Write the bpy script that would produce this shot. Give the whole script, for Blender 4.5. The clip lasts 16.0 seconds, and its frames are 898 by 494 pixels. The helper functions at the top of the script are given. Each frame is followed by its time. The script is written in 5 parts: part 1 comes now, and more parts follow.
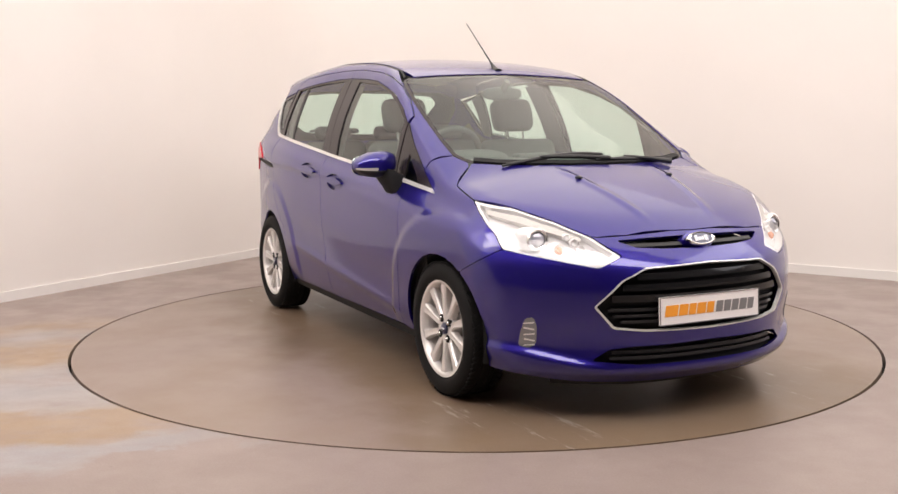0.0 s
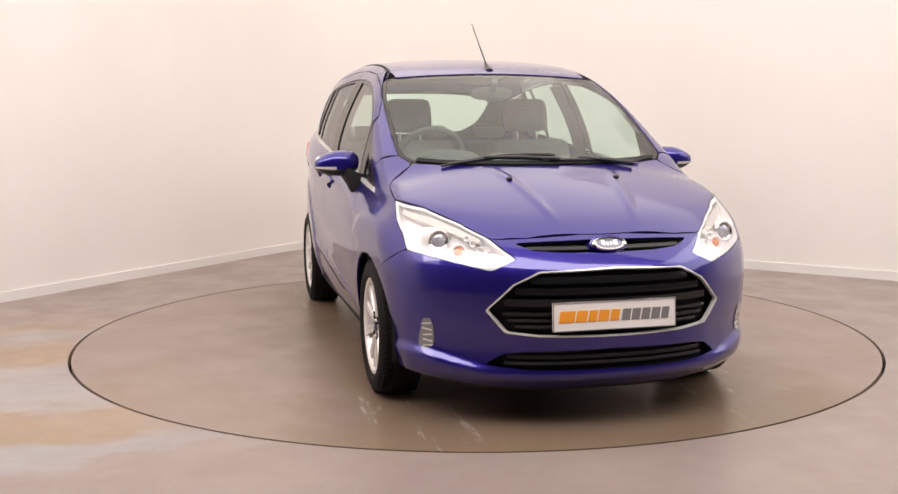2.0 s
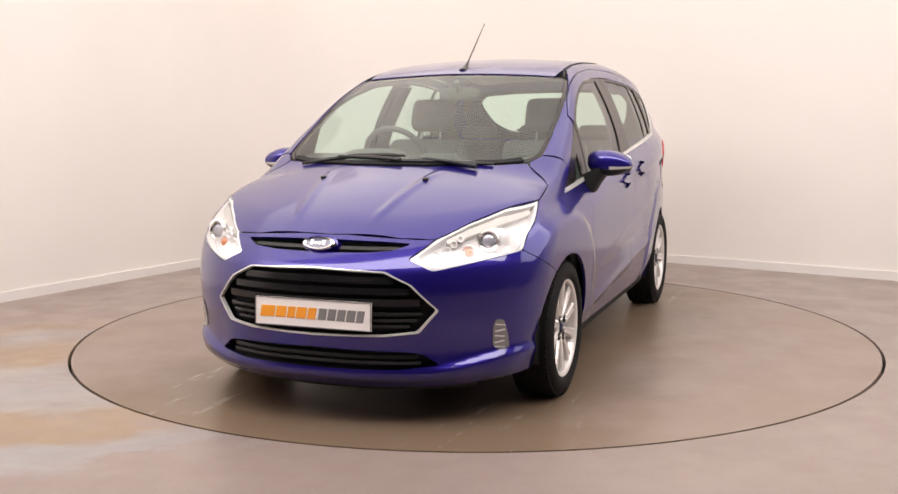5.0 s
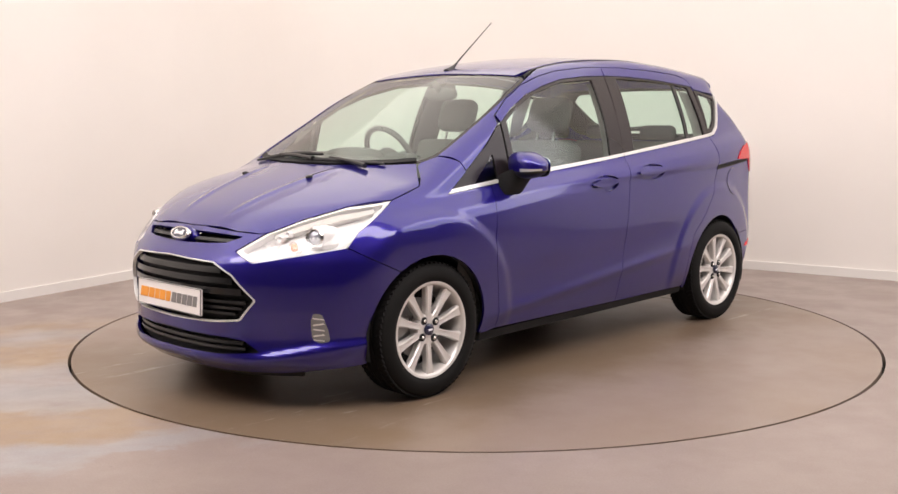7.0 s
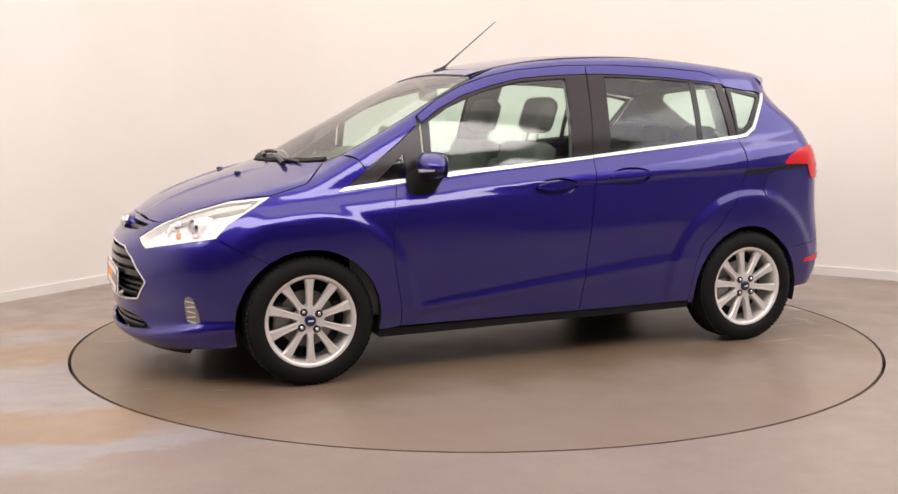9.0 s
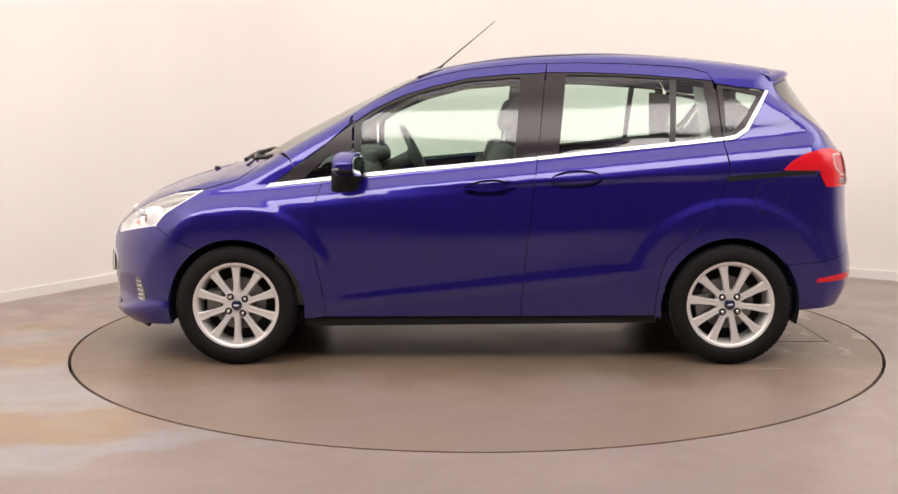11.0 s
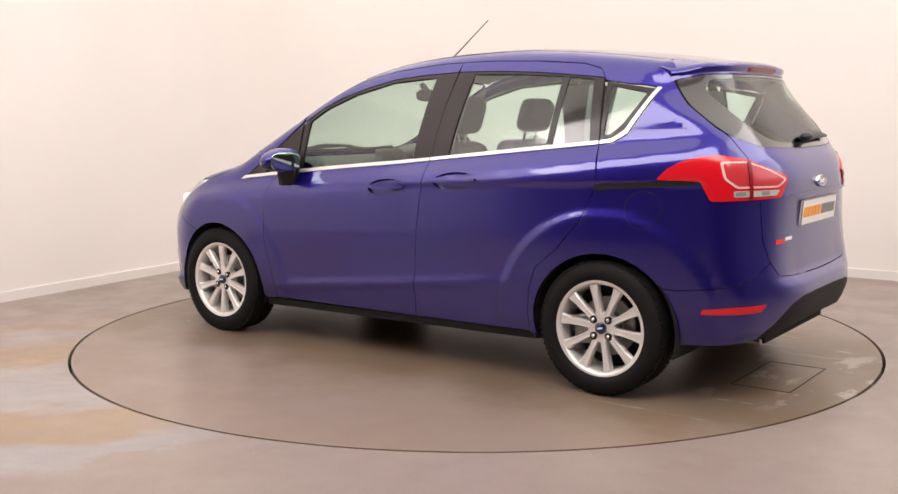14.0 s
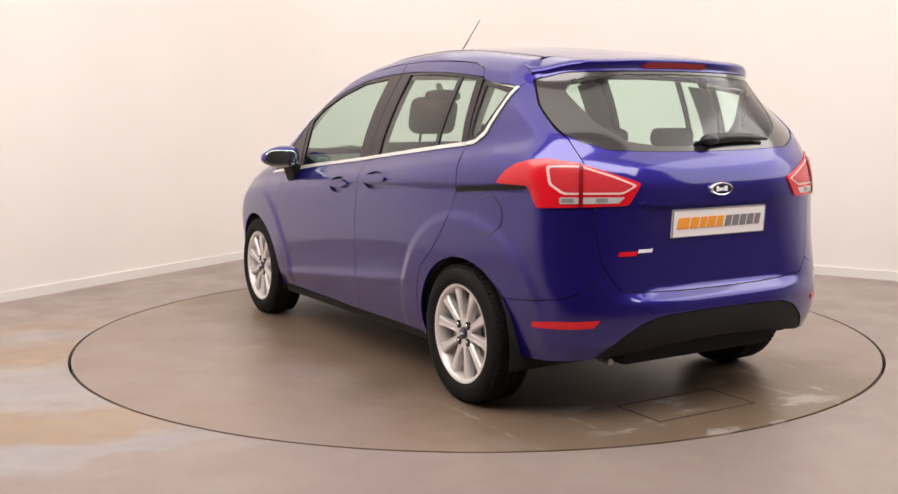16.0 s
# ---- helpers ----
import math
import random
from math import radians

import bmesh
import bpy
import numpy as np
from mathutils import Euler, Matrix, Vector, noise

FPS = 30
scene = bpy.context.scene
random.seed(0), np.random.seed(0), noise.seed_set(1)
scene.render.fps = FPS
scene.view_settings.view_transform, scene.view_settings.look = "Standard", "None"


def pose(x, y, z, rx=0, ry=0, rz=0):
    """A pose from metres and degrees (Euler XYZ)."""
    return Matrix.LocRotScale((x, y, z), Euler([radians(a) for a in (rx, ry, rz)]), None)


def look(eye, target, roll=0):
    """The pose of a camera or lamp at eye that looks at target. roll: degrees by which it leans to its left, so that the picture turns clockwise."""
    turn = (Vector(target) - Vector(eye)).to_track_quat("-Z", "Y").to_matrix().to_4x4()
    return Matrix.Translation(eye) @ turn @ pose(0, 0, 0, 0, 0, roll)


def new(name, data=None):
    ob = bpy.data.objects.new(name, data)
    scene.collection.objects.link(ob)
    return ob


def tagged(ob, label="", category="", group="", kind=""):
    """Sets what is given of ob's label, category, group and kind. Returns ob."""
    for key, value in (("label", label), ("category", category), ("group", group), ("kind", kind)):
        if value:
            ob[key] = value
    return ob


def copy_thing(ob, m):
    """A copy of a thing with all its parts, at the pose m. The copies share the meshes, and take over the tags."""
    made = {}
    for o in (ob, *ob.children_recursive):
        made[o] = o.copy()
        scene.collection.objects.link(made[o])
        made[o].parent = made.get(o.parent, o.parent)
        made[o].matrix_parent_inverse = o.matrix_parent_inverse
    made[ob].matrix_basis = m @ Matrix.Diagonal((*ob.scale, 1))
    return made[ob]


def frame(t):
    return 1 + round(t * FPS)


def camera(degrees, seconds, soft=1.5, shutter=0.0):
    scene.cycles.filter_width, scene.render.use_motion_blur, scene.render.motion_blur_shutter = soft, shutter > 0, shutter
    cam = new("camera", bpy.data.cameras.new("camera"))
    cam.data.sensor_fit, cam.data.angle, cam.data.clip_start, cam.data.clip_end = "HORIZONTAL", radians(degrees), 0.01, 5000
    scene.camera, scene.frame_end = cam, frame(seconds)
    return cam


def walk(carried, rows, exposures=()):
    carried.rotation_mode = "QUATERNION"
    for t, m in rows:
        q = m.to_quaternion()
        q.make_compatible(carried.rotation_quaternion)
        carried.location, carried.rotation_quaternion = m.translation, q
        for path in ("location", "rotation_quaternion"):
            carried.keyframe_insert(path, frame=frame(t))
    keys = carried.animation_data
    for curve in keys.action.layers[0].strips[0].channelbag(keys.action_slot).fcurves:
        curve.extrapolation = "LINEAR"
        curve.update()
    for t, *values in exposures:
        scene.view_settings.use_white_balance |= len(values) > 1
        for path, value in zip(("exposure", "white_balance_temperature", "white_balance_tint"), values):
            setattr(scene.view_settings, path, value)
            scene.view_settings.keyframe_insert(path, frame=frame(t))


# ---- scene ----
from mathutils.geometry import delaunay_2d_cdt

cam = camera(47.07, 16.0, soft=1.5)
CAM = pose(0, -5.983, 1.249, 90 - 7.187, 0, 1.338) @ pose(0, 0, 0, 0, 0, -0.254)
walk(cam, [(0, CAM), (16.0, CAM)], exposures=[(0, 0.46), (16.0, 0.46)])

# ---- light: unseen ceiling and front area lamps, plus two added side fills ----
world = bpy.data.worlds.new("studio")
scene.world = world
world.use_nodes = True
world.node_tree.nodes["Background"].inputs[0].default_value = (1.0, 0.95, 0.9, 1)
world.node_tree.nodes["Background"].inputs[1].default_value = 0.05


def area_lamp(name, at, target, sx, sy, watts, color):
    data = bpy.data.lights.new(name, "AREA")
    data.shape, data.size, data.size_y, data.energy, data.color = "RECTANGLE", sx, sy, watts, color
    ob = new(name, data)
    ob.matrix_world = look(at, target)
    return ob


area_lamp("ceiling_light", (0.0, 1.6, 3.95), (0.0, 1.6, 0), 12.0, 8.0, 330, (1.0, 0.915, 0.83))
area_lamp("front_light", (-0.4, -3.3, 3.8), (-0.2, 0.9, 0.5), 9.0, 2.0, 290, (1.0, 0.915, 0.885))
# Added fills without a known source; the right one gives a bright wall's glow.
area_lamp("left_fill", (-4.2, -2.6, 3.9), (-2.6, 0.4, 0.8), 2.0, 3.5, 35, (1.0, 0.89, 0.91))
area_lamp("right_fill", (4.4, -1.4, 3.75), (1.0, -1.2, 0.6), 3.2, 5.0, 80, (0.97, 0.93, 0.97))


# ---- materials ----
def material(name, color, rough=0.5, metal=0.0, **more):
    m = bpy.data.materials.new(name)
    m.use_nodes = True
    b = m.node_tree.nodes["Principled BSDF"]
    b.inputs["Base Color"].default_value = (*color, 1)
    b.inputs["Roughness"].default_value = rough
    b.inputs["Metallic"].default_value = metal
    for key, value in more.items():
        b.inputs[key.replace("_", " ")].default_value = value
    return m


def noise_of(m, scale, detail=4, rough=0.6, stretch=(1, 1, 1)):
    n = m.node_tree.nodes
    t = n.new("ShaderNodeTexCoord")
    p = n.new("ShaderNodeMapping")
    p.inputs["Scale"].default_value = stretch
    x = n.new("ShaderNodeTexNoise")
    x.inputs["Scale"].default_value, x.inputs["Detail"].default_value, x.inputs["Roughness"].default_value = scale, detail, rough
    m.node_tree.links.new(t.outputs["Object"], p.inputs["Vector"])
    m.node_tree.links.new(p.outputs["Vector"], x.inputs["Vector"])
    return x.outputs["Fac"]


def ramp_of(m, fac, *stops):
    r = m.node_tree.nodes.new("ShaderNodeValToRGB")
    r.color_ramp.elements[0].position, r.color_ramp.elements[0].color = stops[0][0], (*stops[0][1], 1)
    r.color_ramp.elements[1].position, r.color_ramp.elements[1].color = stops[-1][0], (*stops[-1][1], 1)
    for at, c in stops[1:-1]:
        e = r.color_ramp.elements.new(at)
        e.color = (*c, 1)
    m.node_tree.links.new(fac, r.inputs["Fac"])
    return r.outputs["Color"]


def mix_of(m, fac, a, b, blend="MIX"):
    x = m.node_tree.nodes.new("ShaderNodeMix")
    x.data_type, x.blend_type = "RGBA", blend
    for socket, value in ((x.inputs[0], fac), (x.inputs[6], a), (x.inputs[7], b)):
        if isinstance(value, (int, float)):
            socket.default_value = value
        elif isinstance(value, tuple):
            socket.default_value = (*value, 1)
        else:
            m.node_tree.links.new(value, socket)
    return x.outputs[2]


def set_in(m, name, socket):
    m.node_tree.links.new(socket, m.node_tree.nodes["Principled BSDF"].inputs[name])


def bump_of(m, height, strength=0.2, distance=0.002):
    b = m.node_tree.nodes.new("ShaderNodeBump")
    b.inputs["Strength"].default_value, b.inputs["Distance"].default_value = strength, distance
    m.node_tree.links.new(height, b.inputs["Height"])
    set_in(m, "Normal", b.outputs["Normal"])


def pane_material(name, tint, gloss_rough=0.08):
    m = bpy.data.materials.new(name)
    m.use_nodes = True
    n, k = m.node_tree.nodes, m.node_tree.links
    n.remove(n["Principled BSDF"])
    clear, gloss, mix = n.new("ShaderNodeBsdfTransparent"), n.new("ShaderNodeBsdfGlossy"), n.new("ShaderNodeMixShader")
    clear.inputs["Color"].default_value = (*tint, 1)
    gloss.inputs["Roughness"].default_value = gloss_rough
    facing, power, scale = n.new("ShaderNodeLayerWeight"), n.new("ShaderNodeMath"), n.new("ShaderNodeMath")
    facing.inputs["Blend"].default_value = 0.5
    power.operation, power.inputs[1].default_value = "POWER", 4.5
    scale.operation, scale.inputs[1].default_value, scale.inputs[2].default_value = "MULTIPLY_ADD", 0.91, 0.09
    k.new(facing.outputs["Facing"], power.inputs[0])
    k.new(power.outputs[0], scale.inputs[0])
    k.new(scale.outputs[0], mix.inputs[0])
    k.new(clear.outputs[0], mix.inputs[1])
    k.new(gloss.outputs[0], mix.inputs[2])
    k.new(mix.outputs[0], n["Material Output"].inputs["Surface"])
    return m


PAINT = material("blue_metallic_paint", (0.014, 0.008, 0.18), 0.40, 0.75, Coat_Weight=1.0, Coat_Roughness=0.07, Coat_IOR=1.66, Specular_IOR_Level=0.2)
flake = noise_of(PAINT, 1600, 1)
set_in(PAINT, "Base Color", ramp_of(PAINT, flake, (0.3, (0.009, 0.005, 0.135)), (0.7, (0.020, 0.011, 0.250))))
BLACK = material("black_trim", (0.012, 0.012, 0.013), 0.35)
MATT = material("matt_black_plastic", (0.014, 0.014, 0.015), 0.62, Specular_IOR_Level=0.2)
bump_of(MATT, noise_of(MATT, 600, 2), 0.25, 0.0006)
GLOSSBLACK = material("gloss_black", (0.008, 0.008, 0.009), 0.12)
PILLAR = material("pillar_film", (0.022, 0.017, 0.019), 0.22, Specular_IOR_Level=0.35)
FRIT = material("black_edged_glass", (0.02, 0.018, 0.019), 0.12, 0.0, Coat_Weight=1.0, Coat_Roughness=0.08)
BRIGHT = material("satin_bright_trim", (0.74, 0.73, 0.72), 0.28, 0.5)
CHROME = material("chrome", (0.80, 0.79, 0.78), 0.14, 1.0)
ALLOY = material("silver_alloy", (0.72, 0.69, 0.67), 0.34, 0.35, Coat_Weight=0.5)
RUBBER = material("tyre_rubber", (0.007, 0.0065, 0.0065), 0.75, Specular_IOR_Level=0.2)
bump_of(RUBBER, noise_of(RUBBER, 90, 4), 0.2, 0.002)
STEEL = material("brake_steel", (0.30, 0.29, 0.28), 0.42, 0.9)
REDLENS = material("red_lens", (0.62, 0.006, 0.016), 0.22, 0.0, Coat_Weight=0.3)
PINKLENS = material("pale_red_lens", (0.50, 0.030, 0.040), 0.22, 0.0, Coat_Weight=0.3)
DEEPRED = material("dark_red_lens", (0.22, 0.004, 0.008), 0.25, 0.0, Coat_Weight=0.2)
CLEARLENS = material("clear_lens", (0.62, 0.60, 0.58), 0.12, 0.3)
LAMPSILVER = material("lamp_silver", (0.90, 0.89, 0.89), 0.22, 0.05)
PALEGUIDE = material("pale_pink_guide", (0.78, 0.50, 0.46), 0.25)
LAMPDIFF = material("lamp_white", (0.90, 0.89, 0.89), 0.3)
FOGLENS = material("fog_lens", (0.24, 0.24, 0.25), 0.10, 0.5, Coat_Weight=1.0)
AMBER = material("amber_bulb", (0.80, 0.27, 0.10), 0.2, 0.0, Coat_Weight=0.6)
PLATE = material("plate_white", (0.84, 0.80, 0.78), 0.35)
ORANGE = material("plate_orange", (0.85, 0.33, 0.03), 0.4)
GREY = material("plate_grey", (0.20, 0.19, 0.19), 0.4)
BADGEBLUE = material("badge_dark_blue", (0.012, 0.016, 0.06), 0.2, 0.2, Coat_Weight=1.0)
WHITE = material("white_enamel", (0.82, 0.82, 0.84), 0.25)
SEAT = material("charcoal_seat_fabric", (0.105, 0.098, 0.096), 0.9)
bump_of(SEAT, noise_of(SEAT, 500, 2), 0.3, 0.001)
DASH = material("dark_dashboard_plastic", (0.085, 0.081, 0.079), 0.6)
PALETRIM = material("grey_pillar_trim", (0.20, 0.19, 0.18), 0.8)
LINER = material("pale_headliner", (0.55, 0.52, 0.47), 0.9)
UNDER = material("underbody_black", (0.008, 0.008, 0.008), 0.85)
GLASS = pane_material("window_glass", (0.79, 0.935, 0.87))
CLEAR = pane_material("lamp_cover", (0.96, 0.96, 0.96))


# ---- the room ----
def part(name, bm, mat, parent=None, label="", smooth=False):
    me = bpy.data.meshes.new(name)
    bm.to_mesh(me)
    bm.free()
    me.materials.append(mat)
    if smooth:
        me.polygons.foreach_set("use_smooth", [True] * len(me.polygons))
    ob = new(name, me)
    if parent:
        ob.parent = parent
    if label:
        ob["label"] = label
    return ob


def box(bm, x0, y0, z0, x1, y1, z1, bevel=0.0, m=None):
    made = bmesh.ops.create_cube(bm, size=1.0)["verts"]
    for v in made:
        v.co = Vector(((x0 + x1) / 2 + v.co.x * (x1 - x0), (y0 + y1) / 2 + v.co.y * (y1 - y0), (z0 + z1) / 2 + v.co.z * (z1 - z0)))
    if bevel:
        edges = list({e for v in made for e in v.link_edges})
        r = bmesh.ops.bevel(bm, geom=edges, offset=bevel, segments=3, affect="EDGES", profile=0.5)
        made = list({v for v in r["verts"]} | {v for v in made if v.is_valid})
    if m:
        bmesh.ops.transform(bm, matrix=m, verts=list({v for v in made if v.is_valid}))


FLOOR = material("painted_concrete", (0.26, 0.21, 0.185), 0.36)


def dot_of(m, vector, way):
    n = m.node_tree.nodes.new("ShaderNodeVectorMath")
    n.operation, n.inputs[1].default_value = "DOT_PRODUCT", way
    m.node_tree.links.new(vector, n.inputs[0])
    return n.outputs["Value"]


def range_of(m, value, a, b, c=0.0, d=1.0):
    n = m.node_tree.nodes.new("ShaderNodeMapRange")
    n.interpolation_type = "SMOOTHSTEP"
    for k, v in zip((1, 2, 3, 4), (a, b, c, d)):
        n.inputs[k].default_value = v
    m.node_tree.links.new(value, n.inputs[0])
    return n.outputs[0]


def math_of(m, kind, a, b):
    n = m.node_tree.nodes.new("ShaderNodeMath")
    n.operation = kind
    for socket, v in zip(n.inputs, (a, b)):
        if isinstance(v, (int, float)):
            socket.default_value = v
        else:
            m.node_tree.links.new(v, socket)
    return n.outputs[0]


def floor_nodes(m):
    """Taupe paint with old drive-on tracks: bluish worn bands and ochre stains that run to the turntable."""
    place = m.node_tree.nodes.new("ShaderNodeTexCoord").outputs["Object"]
    along, across = dot_of(m, place, (0.90, 0.434, 0)), dot_of(m, place, (-0.434, 0.90, 0))
    drift = noise_of(m, 1.6, 5, 0.6)
    across = math_of(m, "ADD", across, range_of(m, drift, 0.3, 0.7, -0.16, 0.16))
    taupe, blue, ochre, pale = (0.270, 0.215, 0.192), (0.300, 0.285, 0.290), (0.300, 0.215, 0.140), (0.330, 0.300, 0.280)
    s = 1 / 4.0
    band = ramp_of(m, math_of(m, "MULTIPLY", math_of(m, "ADD", across, 1.8), s), (0.060, taupe), (0.072, blue), (0.135, blue), (0.165, ochre), (0.26, ochre), (0.30, pale), (0.40, blue), (0.47, pale), (0.52, ochre), (0.60, ochre), (0.68, blue), (0.74, ochre), (0.82, taupe))
    mask = math_of(m, "MULTIPLY", range_of(m, along, -1.25, -2.3), range_of(m, noise_of(m, 2.3, 6, 0.65, (1, 2, 1)), 0.25, 0.6))
    base = mix_of(m, range_of(m, noise_of(m, 0.9, 6, 0.6), 0.35, 0.7), (0.262, 0.208, 0.186), (0.290, 0.236, 0.212))
    col = mix_of(m, mask, base, band)
    spot = range_of(m, noise_of(m, 14, 3, 0.5), 0.70, 0.78)
    col = mix_of(m, math_of(m, "MULTIPLY", spot, math_of(m, "MULTIPLY", mask, 0.55)), col, (0.11, 0.09, 0.08))
    fine = range_of(m, noise_of(m, 120, 3, 0.6), 0.3, 0.7, 0.93, 1.05)
    col = mix_of(m, 1.0, col, fine, "MULTIPLY")
    set_in(m, "Base Color", col)
    set_in(m, "Roughness", range_of(m, noise_of(m, 3.0, 5, 0.6), 0.3, 0.7, 0.30, 0.46))
    bump_of(m, noise_of(m, 260, 3), 0.12, 0.001)


floor_nodes(FLOOR)
WALL = material("warm_white_wall", (0.80, 0.765, 0.735), 0.75)
set_in(WALL, "Base Color", mix_of(WALL, range_of(WALL, noise_of(WALL, 0.8, 5, 0.55), 0.3, 0.7), (0.815, 0.775, 0.742), (0.842, 0.802, 0.768)))
bump_of(WALL, noise_of(WALL, 140, 3), 0.06, 0.001)
SKIRT = material("white_skirting", (0.80, 0.775, 0.75), 0.45)
CEIL = material("ceiling_grey", (0.55, 0.52, 0.50), 0.85)
PIT = material("dark_gap", (0.01, 0.009, 0.008), 0.9)
TABLE = material("turntable_paint", (0.25, 0.19, 0.155), 0.30)


def table_nodes(m):
    """Browner, darker band under the car, with scuffed pale streaks and dark tyre dirt."""
    place = m.node_tree.nodes.new("ShaderNodeTexCoord").outputs["Object"]
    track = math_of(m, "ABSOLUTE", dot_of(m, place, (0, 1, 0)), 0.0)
    uneven = math_of(m, "ADD", track, range_of(m, noise_of(m, 2.2, 5, 0.6), 0.3, 0.7, -0.22, 0.22))
    # Base turns darker and browner towards the car's lengthwise line.
    base = mix_of(m, range_of(m, uneven, 0.85, 1.45), (0.165, 0.118, 0.082), (0.252, 0.197, 0.168))
    blot = range_of(m, noise_of(m, 1.3, 4, 0.5), 0.30, 0.75)
    col = mix_of(m, math_of(m, "MULTIPLY", blot, 0.45), base, (0.235, 0.165, 0.105))
    strip = math_of(m, "MULTIPLY", range_of(m, track, 0.35, 0.6), range_of(m, track, 1.15, 0.9))
    scuff = range_of(m, noise_of(m, 5.0, 6, 0.68, (0.35, 2.4, 1)), 0.585, 0.66)
    ends = range_of(m, math_of(m, "ABSOLUTE", dot_of(m, place, (1, 0, 0)), 0.0), 0.7, 1.5)
    col = mix_of(m, math_of(m, "MULTIPLY", math_of(m, "MULTIPLY", scuff, strip), math_of(m, "MULTIPLY", ends, 0.75)), col, (0.44, 0.40, 0.37))
    smear = math_of(m, "MULTIPLY", range_of(m, noise_of(m, 4.2, 5, 0.6, (1.0, 0.6, 1)), 0.56, 0.62), range_of(m, dot_of(m, place, (-1, 0, 0)), 1.45, 1.75))
    col = mix_of(m, math_of(m, "MULTIPLY", smear, math_of(m, "MULTIPLY", range_of(m, track, 0.75, 0.45), 0.6)), col, (0.46, 0.42, 0.39))
    dirt = range_of(m, noise_of(m, 3.1, 7, 0.7, (0.5, 1.6, 1)), 0.56, 0.80)
    col = mix_of(m, math_of(m, "MULTIPLY", dirt, 0.05), col, (0.085, 0.062, 0.048))
    fine = range_of(m, noise_of(m, 120, 3, 0.6), 0.3, 0.7, 0.94, 1.05)
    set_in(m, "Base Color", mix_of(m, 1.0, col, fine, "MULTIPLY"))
    set_in(m, "Roughness", range_of(m, noise_of(m, 2.6, 5, 0.6), 0.3, 0.7, 0.29, 0.37))
    bump_of(m, noise_of(m, 260, 3), 0.10, 0.001)


table_nodes(TABLE)

RING = 2.24


def ring_mesh(bm, r0, r1, z, n=192, square=False):
    """A flat ring; with square its outer edge is a square of half-width r1."""
    inner, outer = [], []
    for i in range(n):
        a = 2 * math.pi * i / n
        c, s = math.cos(a), math.sin(a)
        k = r1 / max(abs(c), abs(s)) if square else r1
        inner.append(bm.verts.new((r0 * c, r0 * s, z)))
        outer.append(bm.verts.new((k * c, k * s, z)))
    for i in range(n):
        j = (i + 1) % n
        bm.faces.new((inner[i], outer[i], outer[j], inner[j]))
    return inner, outer


def skirt_down(bm, loop, z):
    low = [bm.verts.new((v.co.x, v.co.y, z)) for v in loop]
    for i in range(len(loop)):
        j = (i + 1) % len(loop)
        bm.faces.new((loop[i], loop[j], low[j], low[i]))


bm = bmesh.new()
inner, _ = ring_mesh(bm, RING + 0.008, 22.0, 0.0, 384, square=True)
skirt_down(bm, inner, -0.06)
tagged(part("floor", bm, FLOOR), "worn taupe painted concrete floor with faint wheel stains", "floor", kind="structure")
bm = bmesh.new()
bmesh.ops.create_circle(bm, cap_ends=True, radius=RING + 0.3, segments=96, matrix=Matrix.Translation((0, 0, -0.06)))
tagged(part("floor_pit", bm, PIT), "dark gap round the turntable", "floor gap", kind="structure")

bm = bmesh.new()
rim = bmesh.ops.create_circle(bm, cap_ends=True, radius=RING - 0.008, segments=384)["verts"]
skirt_down(bm, rim, -0.05)
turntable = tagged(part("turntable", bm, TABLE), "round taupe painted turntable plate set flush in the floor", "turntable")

# walls: two straight runs that meet in a rounded corner, and plain ones behind the camera
corner, cove = Vector((-1.17, 4.70)), 1.3
left_way, right_way = Vector((-0.479, -0.878)), Vector((0.837, -0.547))
half_turn = left_way.angle(right_way) / 2
reach = cove / math.tan(half_turn)
mid = corner + (left_way + right_way).normalized() * (cove / math.sin(half_turn))
start, end = corner + left_way * reach, corner + right_way * reach
a0, a1 = math.atan2(*(start - mid).yx), math.atan2(*(end - mid).yx)
if a0 < a1:
    a0 += 2 * math.pi
plan = [corner + left_way * 14.0] + [mid + cove * Vector((math.cos(a0 + (a1 - a0) * i / 24), math.sin(a0 + (a1 - a0) * i / 24))) for i in range(25)] + [corner + right_way * 12.0]
HIGH = 4.0


def wall_run(name, pts, z0, z1, thick, mat, label, category):
    """A wall of that thickness along a line of points, its room side to the right of the way."""
    bm = bmesh.new()
    rows = []
    for i, p in enumerate(pts):
        d = (pts[min(i + 1, len(pts) - 1)] - pts[max(i - 1, 0)]).normalized()
        out = Vector((-d.y, d.x)) * thick
        q = p + out
        rows.append([bm.verts.new(c) for c in ((p.x, p.y, z0), (p.x, p.y, z1), (q.x, q.y, z1), (q.x, q.y, z0))])
    for a, b in zip(rows, rows[1:]):
        for k in range(4):
            bm.faces.new((a[k], b[k], b[(k + 1) % 4], a[(k + 1) % 4]))
    bm.faces.new(rows[0])
    bm.faces.new(rows[-1][::-1])
    bmesh.ops.recalc_face_normals(bm, faces=bm.faces)
    return tagged(part(name, bm, mat), label, category, kind="structure")


